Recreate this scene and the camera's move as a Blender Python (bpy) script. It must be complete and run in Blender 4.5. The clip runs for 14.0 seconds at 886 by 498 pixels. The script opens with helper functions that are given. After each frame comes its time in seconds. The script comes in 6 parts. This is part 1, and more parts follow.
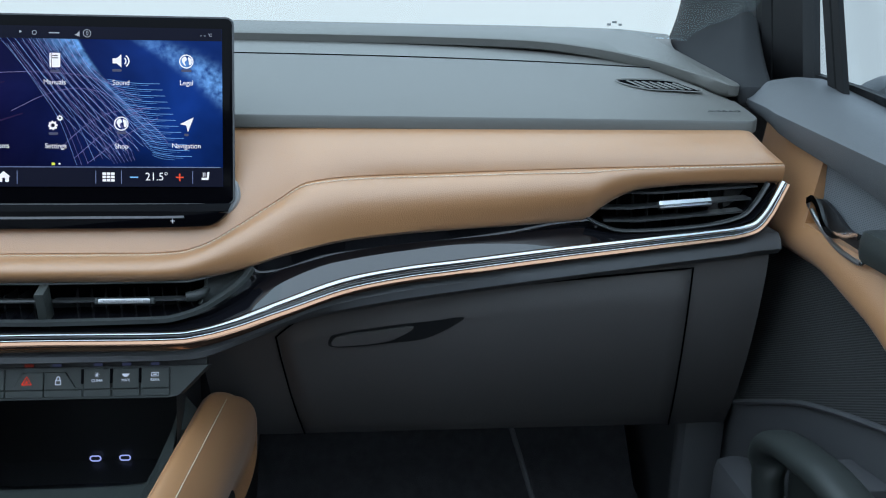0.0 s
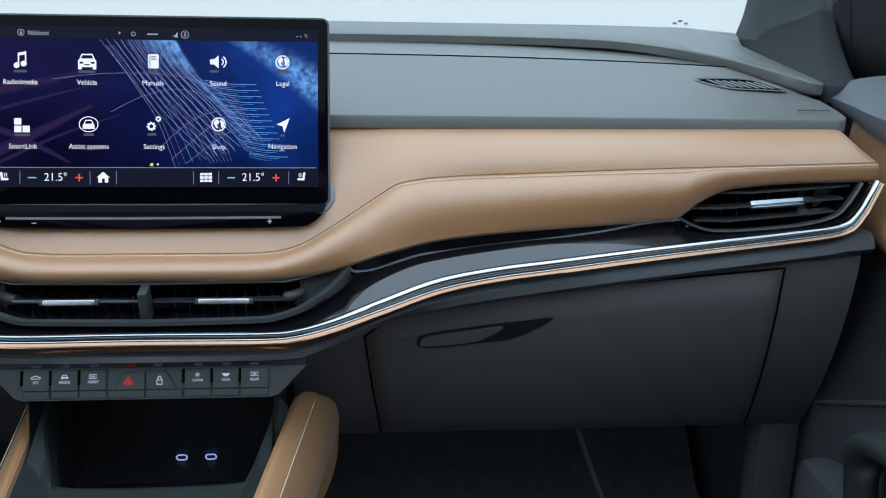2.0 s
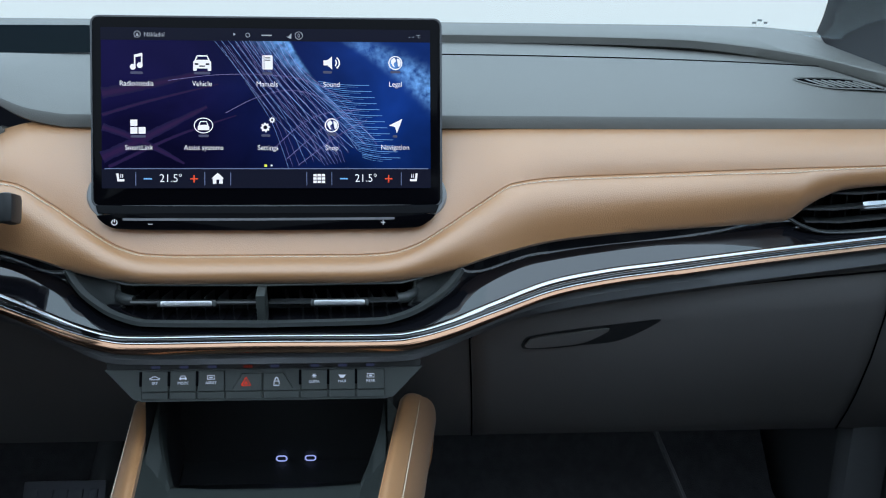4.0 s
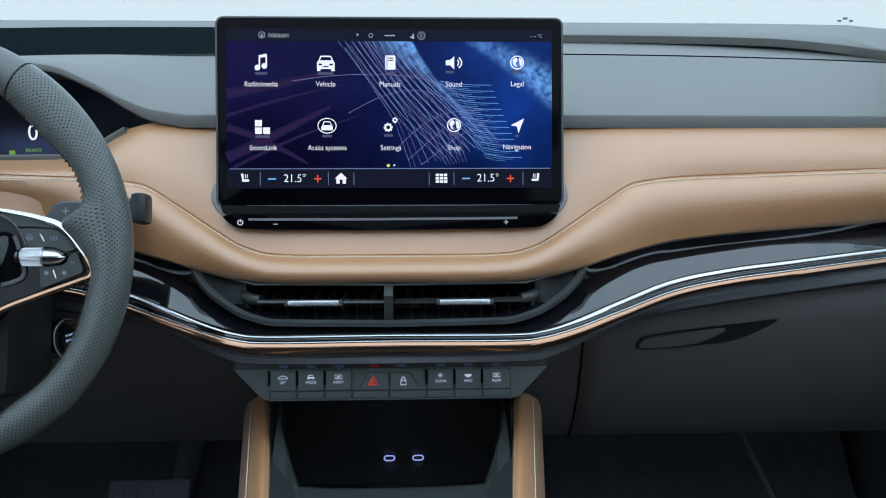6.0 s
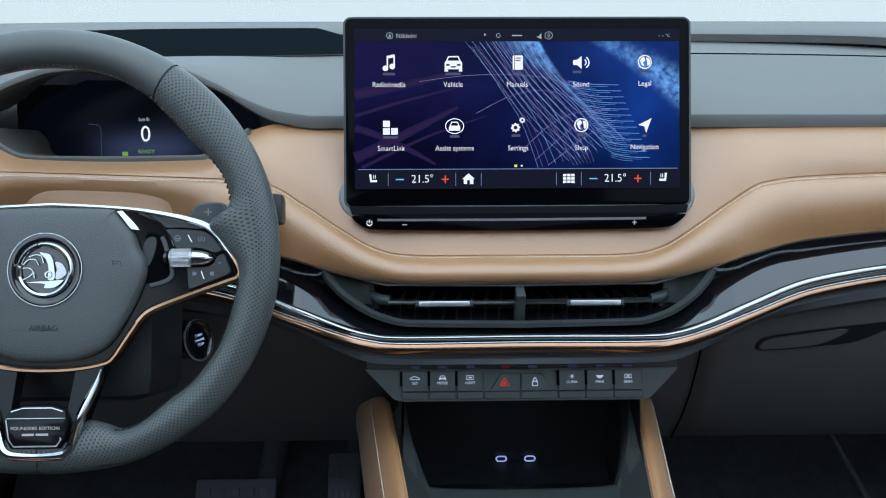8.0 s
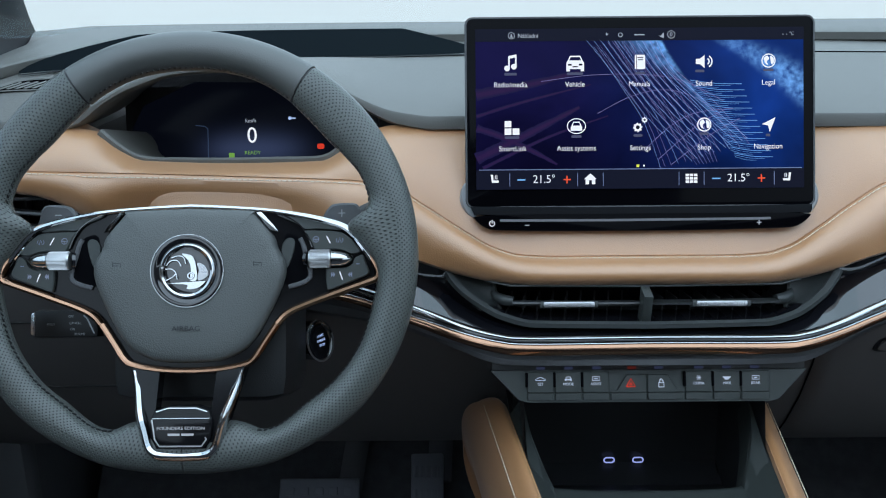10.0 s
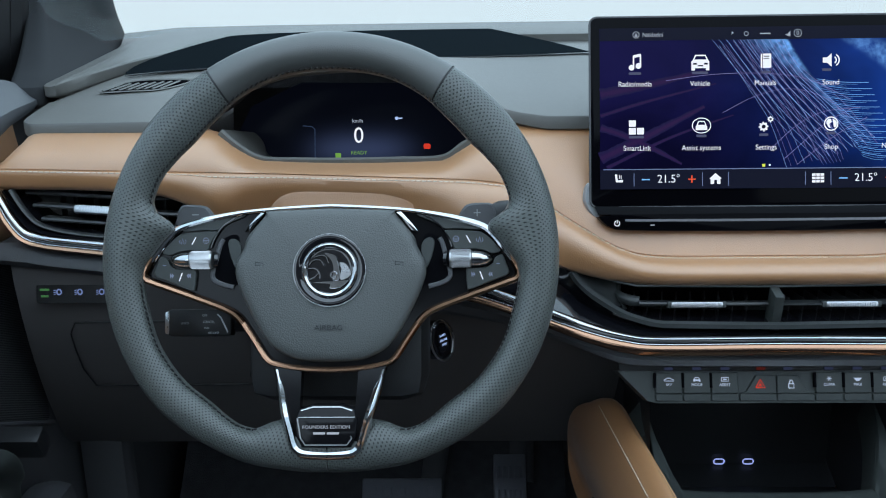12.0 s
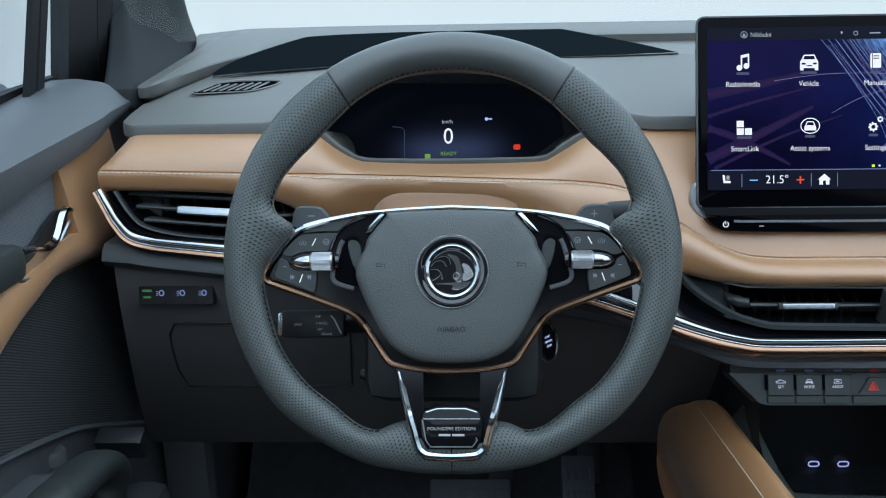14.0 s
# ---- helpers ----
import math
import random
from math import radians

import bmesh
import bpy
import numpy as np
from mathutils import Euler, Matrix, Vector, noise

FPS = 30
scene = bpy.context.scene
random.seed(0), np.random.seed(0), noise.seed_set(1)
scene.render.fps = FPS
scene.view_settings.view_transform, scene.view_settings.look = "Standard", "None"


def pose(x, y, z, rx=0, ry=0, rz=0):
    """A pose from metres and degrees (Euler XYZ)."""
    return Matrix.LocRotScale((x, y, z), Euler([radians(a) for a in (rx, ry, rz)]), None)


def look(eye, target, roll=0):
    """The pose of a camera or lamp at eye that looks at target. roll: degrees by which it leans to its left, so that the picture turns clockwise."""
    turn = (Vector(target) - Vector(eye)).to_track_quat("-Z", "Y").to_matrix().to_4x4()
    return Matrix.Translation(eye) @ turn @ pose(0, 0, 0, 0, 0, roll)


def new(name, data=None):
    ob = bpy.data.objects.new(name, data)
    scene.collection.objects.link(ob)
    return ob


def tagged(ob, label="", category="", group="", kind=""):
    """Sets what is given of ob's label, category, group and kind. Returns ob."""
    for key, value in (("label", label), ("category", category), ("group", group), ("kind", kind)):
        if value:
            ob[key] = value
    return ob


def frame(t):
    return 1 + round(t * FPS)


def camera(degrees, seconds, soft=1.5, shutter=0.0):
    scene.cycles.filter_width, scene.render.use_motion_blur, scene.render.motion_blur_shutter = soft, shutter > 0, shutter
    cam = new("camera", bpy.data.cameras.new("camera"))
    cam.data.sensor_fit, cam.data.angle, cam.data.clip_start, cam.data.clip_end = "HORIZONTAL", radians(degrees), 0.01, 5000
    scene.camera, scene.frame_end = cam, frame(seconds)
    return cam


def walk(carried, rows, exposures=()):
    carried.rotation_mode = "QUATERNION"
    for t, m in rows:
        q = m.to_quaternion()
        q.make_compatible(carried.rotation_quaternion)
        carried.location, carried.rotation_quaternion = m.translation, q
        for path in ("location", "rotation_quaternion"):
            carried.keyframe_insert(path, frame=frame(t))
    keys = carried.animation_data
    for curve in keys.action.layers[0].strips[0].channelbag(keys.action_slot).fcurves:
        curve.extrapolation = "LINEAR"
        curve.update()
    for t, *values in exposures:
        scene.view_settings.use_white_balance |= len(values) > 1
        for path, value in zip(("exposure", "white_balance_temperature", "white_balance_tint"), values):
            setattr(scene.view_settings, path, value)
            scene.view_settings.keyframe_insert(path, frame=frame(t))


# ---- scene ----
cam = camera(52.0, 14.0, soft=1.1)
PATH = [
    (0, (0.262, -0.843, 0.919), (0.462, 1.062, 0.345), 1.4),
    (0.5, (0.245, -0.841, 0.919), (0.438, 1.065, 0.344), 1.3),
    (1, (0.224, -0.839, 0.919), (0.414, 1.067, 0.343), 1.3),
    (1.5, (0.208, -0.836, 0.918), (0.386, 1.071, 0.342), 1.2),
    (2, (0.19, -0.836, 0.918), (0.356, 1.072, 0.342), 1.1),
    (2.5, (0.168, -0.834, 0.917), (0.328, 1.075, 0.342), 1.1),
    (3, (0.147, -0.831, 0.916), (0.296, 1.079, 0.342), 1.0),
    (5.5, (0.036, -0.822, 0.914), (0.132, 1.092, 0.34), 0.5),
    (6, (0.011, -0.821, 0.913), (0.098, 1.094, 0.341), 0.4),
    (6.5, (-0.013, -0.819, 0.913), (0.063, 1.095, 0.34), 0.3),
    (7, (-0.039, -0.819, 0.914), (0.026, 1.096, 0.339), 0.2),
    (7.5, (-0.062, -0.817, 0.914), (-0.007, 1.097, 0.339), 0.1),
    (8, (-0.086, -0.816, 0.913), (-0.041, 1.1, 0.34), 0.0),
    (10.5, (-0.198, -0.813, 0.914), (-0.213, 1.103, 0.34), -0.5),
    (11, (-0.222, -0.814, 0.914), (-0.247, 1.102, 0.341), -0.5),
    (11.5, (-0.244, -0.814, 0.914), (-0.28, 1.102, 0.342), -0.7),
    (12, (-0.267, -0.814, 0.914), (-0.315, 1.102, 0.342), -0.8),
    (12.5, (-0.289, -0.814, 0.915), (-0.345, 1.101, 0.342), -0.8),
    (13, (-0.311, -0.814, 0.915), (-0.376, 1.101, 0.343), -0.9),
    (13.5, (-0.332, -0.814, 0.915), (-0.402, 1.101, 0.344), -1.0),
    (14, (-0.352, -0.814, 0.915), (-0.423, 1.101, 0.345), -1.0),
]
walk(cam, [(t, look(eye, target, roll)) for t, eye, target, roll in PATH])

# ---- light: a white studio seen through the car's glass ----
world = bpy.data.worlds.new("studio")
scene.world = world
world.use_nodes = True
wn = world.node_tree.nodes
bg = wn["Background"]
wtc = wn.new("ShaderNodeTexCoord")
wsep = wn.new("ShaderNodeSeparateXYZ")
wramp = wn.new("ShaderNodeValToRGB")
world.node_tree.links.new(wtc.outputs["Generated"], wsep.inputs[0])
world.node_tree.links.new(wsep.outputs["Z"], wramp.inputs[0])
world.node_tree.links.new(wramp.outputs[0], bg.inputs["Color"])
wramp.color_ramp.elements[0].position, wramp.color_ramp.elements[0].color = 0.0, (0.79, 0.91, 1.0, 1)
wramp.color_ramp.elements[1].position, wramp.color_ramp.elements[1].color = 0.55, (1.76, 2.28, 2.78, 1)
bg.inputs["Strength"].default_value = 1.0


# ---- materials ----
def mat(name, color, rough=0.5, metal=0.0, grain=0.0, bump=0.0, vary=0.0, coat=0.0, emit=0.0, spec=0.5, blotch=6.0):
    m = bpy.data.materials.new(name)
    m.use_nodes = True
    nt = m.node_tree
    b = nt.nodes["Principled BSDF"]
    b.inputs["Base Color"].default_value = (*color, 1)
    b.inputs["Roughness"].default_value = rough
    b.inputs["Metallic"].default_value = metal
    b.inputs["Specular IOR Level"].default_value = spec
    b.inputs["Coat Weight"].default_value = coat
    b.inputs["Coat Roughness"].default_value = 0.03
    if emit:
        b.inputs["Emission Color"].default_value = (*color, 1)
        b.inputs["Base Color"].default_value = (*[c * 0.03 for c in color], 1)
        b.inputs["Specular IOR Level"].default_value = 0.1
        b.inputs["Emission Strength"].default_value = emit
    tc = nt.nodes.new("ShaderNodeTexCoord")
    if vary:
        n = nt.nodes.new("ShaderNodeTexNoise")
        n.inputs["Scale"].default_value, n.inputs["Detail"].default_value = blotch, 6
        r = nt.nodes.new("ShaderNodeValToRGB")
        r.color_ramp.elements[0].position, r.color_ramp.elements[1].position = 0.3, 0.7
        r.color_ramp.elements[0].color = (*[c * (1 - vary) for c in color], 1)
        r.color_ramp.elements[1].color = (*[min(1, c * (1 + vary)) for c in color], 1)
        nt.links.new(tc.outputs["Object"], n.inputs["Vector"])
        nt.links.new(n.outputs["Fac"], r.inputs[0])
        nt.links.new(r.outputs[0], b.inputs["Base Color"])
        mr = nt.nodes.new("ShaderNodeMapRange")
        mr.inputs["To Min"].default_value, mr.inputs["To Max"].default_value = max(0.02, rough - 0.07), min(1, rough + 0.07)
        nt.links.new(n.outputs["Fac"], mr.inputs["Value"])
        nt.links.new(mr.outputs[0], b.inputs["Roughness"])
    if bump:
        v = nt.nodes.new("ShaderNodeTexVoronoi")
        v.inputs["Scale"].default_value = grain
        bp = nt.nodes.new("ShaderNodeBump")
        bp.inputs["Strength"].default_value, bp.inputs["Distance"].default_value = bump, 0.0006
        nt.links.new(tc.outputs["Object"], v.inputs["Vector"])
        nt.links.new(v.outputs["Distance"], bp.inputs["Height"])
        nt.links.new(bp.outputs[0], b.inputs["Normal"])
    return m


TAN = mat("cognac_leather", (0.425, 0.194, 0.071), 0.46, 0, 900, 0.25, 0.07, spec=1.0, coat=1.0)
TAN.node_tree.nodes["Principled BSDF"].inputs["Coat Roughness"].default_value = 0.42
TAN.node_tree.nodes["Principled BSDF"].inputs["Sheen Weight"].default_value = 0.12
PAD = mat("grey_soft_plastic", (0.113, 0.109, 0.100), 0.5, 0, 1100, 0.35, 0.06)
DARK = mat("charcoal_plastic", (0.072, 0.073, 0.078), 0.55, 0, 1200, 0.35, 0.08)
BLACK = mat("black_plastic", (0.016, 0.0165, 0.018), 0.45, 0, 900, 0.2, 0.1)
GLOSS = mat("piano_black", (0.006, 0.006, 0.008), 0.05, 0, coat=1.0)
CHROME = mat("chrome", (0.55, 0.55, 0.56), 0.08, 1.0, vary=0.02)
# copper tint paints the reflection of warm leather into the chrome
WARM_TINT = mat("chrome_warm_reflection_tint", (0.42, 0.24, 0.155), 0.17, 1.0, vary=0.03)
# shineless black that paints the shade inside openings and gaps
HOLE = mat("opening_shade_black", (0.004, 0.004, 0.005), 1.0, spec=0.0)
BUTTON = mat("button_grey", (0.031, 0.036, 0.034), 0.45, 0, 1500, 0.2, 0.05)
SLAT = mat("vent_slat_plastic", (0.034, 0.036, 0.037), 0.33, 0, vary=0.06)
SATIN = mat("satin_silver", (0.55, 0.55, 0.56), 0.28, 1.0, vary=0.03)
EAR = mat("silver_paint", (0.30, 0.31, 0.32), 0.35, 0.4, vary=0.04)
THREAD = mat("cream_thread", (0.66, 0.58, 0.46), 0.8)
SCREENGLASS = mat("dark_screen_glass", (0.002, 0.002, 0.003), 0.08, spec=0.05)
PEDAL = mat("brushed_pedal_metal", (0.15, 0.155, 0.18), 0.5, 0.3, vary=0.08)
SEAM = mat("seam_shadow_leather", (0.16, 0.08, 0.035), 0.7)
CARPET = mat("black_carpet", (0.046, 0.045, 0.050), 0.95, 0, 700, 0.9, 0.25, blotch=60)
LINER = mat("grey_headliner_cloth", (0.50, 0.52, 0.54), 0.9, 0, 1500, 0.5, 0.05)
PILLAR = mat("grey_pillar_cloth", (0.030, 0.031, 0.033), 0.85, vary=0.06, spec=0.15)
DOORPAD = mat("slate_soft_plastic", (0.082, 0.085, 0.090), 0.55, 0, 1100, 0.3, 0.06)
FASCIA = mat("charcoal_fascia", (0.134, 0.126, 0.124), 0.55, 0, 1200, 0.3, 0.06)
RUBBER = mat("black_rubber", (0.010, 0.010, 0.011), 0.6, vary=0.1, spec=0.15)
LEATHER = mat("black_leather", (0.070, 0.073, 0.070), 0.42, 0, 1300, 0.15, 0.06, spec=0.8)
PADLEATHER = mat("grained_airbag_leather", (0.092, 0.097, 0.094), 0.46, 0, 900, 0.35, 0.06)
TABS = mat("bright_tab_metal", (0.50, 0.51, 0.52), 0.30, 0.9, vary=0.03)
SPOKE = mat("black_satin_spoke", (0.006, 0.006, 0.007), 0.10, spec=0.2, vary=0.1)
LAMPWHITE = mat("white_symbol_light", (0.80, 0.86, 1.0), 0.5, emit=1.0)
# these symbols are given their own glow so they stay readable
SYM = mat("pale_glowing_symbol", (0.56, 0.66, 0.84), 0.5, emit=0.85)
SYMDIM = mat("dim_glowing_symbol", (0.26, 0.32, 0.46), 0.5, emit=0.7)
DIM = mat("embossed_grey", (0.022, 0.024, 0.026), 0.6)
LSYM = mat("dim_blue_symbol", (0.22, 0.30, 0.62), 0.5, emit=0.7)
REDL = mat("red_light", (0.75, 0.05, 0.025), 0.5, emit=0.8)
GREENL = mat("green_light", (0.25, 0.55, 0.10), 0.5, emit=0.6)
BLUEL = mat("blue_white_light", (0.45, 0.60, 1.0), 0.5, emit=0.9)


def glass(name, through_):
    m = mat(name, (0.93, 0.97, 0.97), 0.0)
    nt = m.node_tree
    clear, shine, mix = nt.nodes.new("ShaderNodeBsdfTransparent"), nt.nodes.new("ShaderNodeBsdfGlossy"), nt.nodes.new("ShaderNodeMixShader")
    clear.inputs["Color"].default_value = (*through_, 1)
    shine.inputs["Roughness"].default_value = 0.01
    mix.inputs[0].default_value = 0.04
    nt.links.new(clear.outputs[0], mix.inputs[1])
    nt.links.new(shine.outputs[0], mix.inputs[2])
    nt.links.new(mix.outputs[0], nt.nodes["Material Output"].inputs["Surface"])
    return m


GLASS = glass("clear_glass", (0.95, 0.98, 0.98))
TINT = glass("tinted_side_glass", (0.76, 0.80, 0.82))


def mathnode(nt, op, a, b=None):
    n = nt.nodes.new("ShaderNodeMath")
    n.operation = op
    for i, v in enumerate((a, b)):
        if v is None:
            continue
        if isinstance(v, (int, float)):
            n.inputs[i].default_value = v
        else:
            nt.links.new(v, n.inputs[i])
    return n.outputs[0]


def dotted(name, color, pitch, hole, rough=0.4, depth=0.8, dark=0.25, rows=False, pack=0.87):
    """A leather or cloth with staggered holes, laid out in metres on the UV map."""
    m = mat(name, color, rough)
    nt = m.node_tree
    b = nt.nodes["Principled BSDF"]
    uv = nt.nodes.new("ShaderNodeTexCoord")
    sp = nt.nodes.new("ShaderNodeSeparateXYZ")
    nt.links.new(uv.outputs["UV"], sp.inputs[0])
    v = mathnode(nt, "DIVIDE", sp.outputs["Y"], pitch * pack)
    row = mathnode(nt, "FLOOR", v)
    shift = mathnode(nt, "MULTIPLY", mathnode(nt, "MODULO", row, 2.0), 0.5)
    u = mathnode(nt, "ADD", mathnode(nt, "DIVIDE", sp.outputs["X"], pitch), shift)
    du = mathnode(nt, "SUBTRACT", mathnode(nt, "FRACT", u), 0.5)
    dv = mathnode(nt, "SUBTRACT", mathnode(nt, "FRACT", v), 0.5)
    if pack < .8:
        du = mathnode(nt, "MULTIPLY", du, 1 / pack)
    if rows:
        du = mathnode(nt, "MULTIPLY", du, 0.45)
    d = mathnode(nt, "SQRT", mathnode(nt, "ADD", mathnode(nt, "MULTIPLY", du, du), mathnode(nt, "MULTIPLY", dv, dv)))
    mr = nt.nodes.new("ShaderNodeMapRange")
    mr.inputs["From Min"].default_value, mr.inputs["From Max"].default_value = hole * 0.6, hole
    nt.links.new(d, mr.inputs["Value"])
    mix = nt.nodes.new("ShaderNodeMix")
    mix.data_type = "RGBA"
    nt.links.new(mr.outputs[0], mix.inputs["Factor"])
    mix.inputs[6].default_value = (*[c * dark for c in color], 1)
    mix.inputs[7].default_value = (*color, 1)
    nt.links.new(mix.outputs[2], b.inputs["Base Color"])
    bp = nt.nodes.new("ShaderNodeBump")
    bp.inputs["Strength"].default_value, bp.inputs["Distance"].default_value = depth, 0.0006
    nt.links.new(mr.outputs[0], bp.inputs["Height"])
    nt.links.new(bp.outputs[0], b.inputs["Normal"])
    return m


PERF = dotted("perforated_black_leather", (0.098, 0.107, 0.101), 0.0034, 0.38, 0.32, 1.0, 0.20, pack=0.56)
RIBBED = dotted("ribbed_door_cloth", (0.066, 0.068, 0.071), 0.0030, 0.34, 0.7, 1.0, 0.35, rows=True)
MESHCLOTH = dotted("fine_mesh_cloth", (0.15, 0.16, 0.17), 0.0026, 0.32, 0.7, 0.6, 0.45)


# ---- mesh helpers ----
def ev(pts, x, k=1):
    """Smooth monotone interpolation of column k over column 0 of a short table."""
    xs = [p[0] for p in pts]
    vs = [p[k] for p in pts]
    if x <= xs[0]:
        return vs[0]
    if x >= xs[-1]:
        return vs[-1]
    i = max(j for j in range(len(xs)) if xs[j] <= x)
    d = [(vs[j + 1] - vs[j]) / (xs[j + 1] - xs[j]) for j in range(len(xs) - 1)]

    def slope(j):
        if j == 0 or j == len(xs) - 1:
            return d[0] if j == 0 else d[-1]
        return 0.0 if d[j - 1] * d[j] <= 0 else 2 * d[j - 1] * d[j] / (d[j - 1] + d[j])

    h = xs[i + 1] - xs[i]
    s = (x - xs[i]) / h
    return (vs[i] * (2 * s**3 - 3 * s**2 + 1) + slope(i) * h * (s**3 - 2 * s**2 + s)
            + vs[i + 1] * (3 * s**2 - 2 * s**3) + slope(i + 1) * h * (s**3 - s**2))


def spline(pts, n=8, closed=False):
    """Catmull-Rom through a few points."""
    p = [Vector(q) for q in pts]
    out = []
    m = len(p)
    for i in range(m if closed else m - 1):
        a, b, c, d = (p[(i + j) % m] if closed else p[min(max(i + j, 0), m - 1)] for j in (-1, 0, 1, 2))
        for s in range(n):
            t = s / n
            out.append(0.5 * ((2 * b) + (c - a) * t + (2 * a - 5 * b + 4 * c - d) * t * t + (3 * b - a - 3 * c + d) * t**3))
    if not closed:
        out.append(p[-1])
    return out


def part(name, bm, material, parent=None, label="", smooth=True, weld=True):
    if weld:
        bmesh.ops.remove_doubles(bm, verts=bm.verts, dist=1e-6)
    bmesh.ops.recalc_face_normals(bm, faces=bm.faces)
    me = bpy.data.meshes.new(name)
    bm.to_mesh(me)
    bm.free()
    me.materials.append(material)
    if smooth:
        me.shade_smooth()
        me.set_sharp_from_angle(angle=radians(38))
    ob = new(name, me)
    ob.parent = parent
    if label:
        ob["label"] = label
    return ob


def thing(name, m, label, category, group="", kind=""):
    e = new(name)
    e.empty_display_size = 0.02
    e.matrix_world = m
    return tagged(e, label, category, group, kind)


def sheet(bm, rows, closed=False, uv=False):
    """A grid of quads through rows of points."""
    vs = [[bm.verts.new(p) for p in r] for r in rows]
    layer = bm.loops.layers.uv.verify() if uv else None
    n = len(rows[0])
    lens = []
    if uv:
        acc = [0.0]
        for i in range(len(rows) - 1):
            acc.append(acc[-1] + (sum((Vector(rows[i + 1][k]) - Vector(rows[i][k])).length for k in range(n)) / n))
        mid = rows[len(rows) // 2]
        across = [0.0]
        for k in range(n if closed else n - 1):
            across.append(across[-1] + (Vector(mid[(k + 1) % n]) - Vector(mid[k])).length)
        lens = (acc, across)
    for i in range(len(rows) - 1):
        for k in range(n if closed else n - 1):
            k2 = (k + 1) % n
            f = bm.faces.new((vs[i][k], vs[i + 1][k], vs[i + 1][k2], vs[i][k2]))
            if uv:
                for l, (a, b) in zip(f.loops, ((i, k), (i + 1, k), (i + 1, k + 1), (i, k + 1))):
                    l[layer].uv = (lens[0][a], lens[1][b])
    return vs


def sweep(bm, path, section, closed=False, up=(0, 0, 1), uv=False, sizes=None):
    """Carries a 2D section (side, up) along a path; ends are capped."""
    p = [Vector(q) for q in path]
    rows = []
    n = len(p)
    for i in range(n):
        a, b = (p[i - 1], p[(i + 1) % n]) if closed else (p[max(i - 1, 0)], p[min(i + 1, n - 1)])
        t = (b - a).normalized()
        side = t.cross(Vector(up))
        side = side.normalized() if side.length > 1e-6 else Vector((1, 0, 0))
        top = side.cross(t)
        k = sizes[i] if sizes else 1.0
        rows.append([p[i] + side * (s * k) + top * (h * k) for s, h in section])
    if closed:
        rows.append(rows[0])
    vs = sheet(bm, rows, closed=True, uv=uv)
    if not closed:
        bm.faces.new(vs[0])
        bm.faces.new(list(reversed(vs[-1])))
    return bm


def ring(r1, r2, n=12):
    return [(r1 * math.cos(2 * math.pi * i / n), r2 * math.sin(2 * math.pi * i / n)) for i in range(n)]


def box(bm, c, s, bevel=0.0, m=None, taper=1.0):
    """A block with rounded edges; taper narrows its top in x."""
    g = bmesh.ops.create_cube(bm, size=1.0)["verts"]
    for v in g:
        k = taper if v.co.z > 0 else 1.0
        v.co = Vector((v.co.x * s[0] * k, v.co.y * s[1], v.co.z * s[2]))
    if bevel:
        es = list({e for v in g for e in v.link_edges})
        r = bmesh.ops.bevel(bm, geom=es, offset=bevel, segments=2, affect="EDGES", profile=0.6)
        g = list({v for f in r["faces"] for v in f.verts} | {v for v in g if v.is_valid})
    mm = Matrix.Translation(c) @ (m or Matrix())
    for v in g:
        v.co = mm @ v.co
    return bm


def slab(bm, outline, z0, z1, bevel=0.0):
    """A flat outline (x, y) given thickness along z, with a bevelled front edge."""
    lo = [bm.verts.new((x, y, z0)) for x, y in outline]
    rows = [lo]
    if bevel:
        c = Vector((sum(p[0] for p in outline) / len(outline), sum(p[1] for p in outline) / len(outline)))
        rows.append([bm.verts.new((x, y, z1 - bevel)) for x, y in outline])
        ins = []
        for x, y in outline:
            d = Vector((x, y)) - c
            k = max(0.0, 1 - bevel / max(d.length, 1e-6))
            ins.append(bm.verts.new((c.x + d.x * k, c.y + d.y * k, z1)))
        rows.append(ins)
    else:
        rows.append([bm.verts.new((x, y, z1)) for x, y in outline])
    n = len(outline)
    for a, b in zip(rows, rows[1:]):
        for i in range(n):
            bm.faces.new((a[i], a[(i + 1) % n], b[(i + 1) % n], b[i]))
    bm.faces.new(rows[-1])
    bm.faces.new(list(reversed(lo)))
    return bm


def dome(bm, outline, rings_):
    """Rings of an outline, each scaled about its middle and set at a height; the last one is filled."""
    cx = sum(p[0] for p in outline) / len(outline)
    cy = sum(p[1] for p in outline) / len(outline)
    rows = [[Vector((cx + (x - cx) * k, cy + (y - cy) * k, z)) for x, y in outline] for k, z in rings_]
    vs = sheet(bm, rows, closed=True)
    bm.faces.new(vs[-1])
    return bm


def rect(x0, y0, x1, y1, r=0.0, n=4):
    if not r:
        return [(x0, y0), (x1, y0), (x1, y1), (x0, y1)]
    out = []
    for cx, cy, a in ((x1 - r, y0 + r, -90), (x1 - r, y1 - r, 0), (x0 + r, y1 - r, 90), (x0 + r, y0 + r, 180)):
        out += [(cx + r * math.cos(radians(a + 90 * i / n)), cy + r * math.sin(radians(a + 90 * i / n))) for i in range(n + 1)]
    return out


def soften(q, n=2):
    """Cuts the corners of a closed 2D outline, n times."""
    for _ in range(n):
        q = [tuple(a * (1 - k) + b * k for a, b in zip(q[i], q[(i + 1) % len(q)])) for i in range(len(q)) for k in (.25, .75)]
    return q


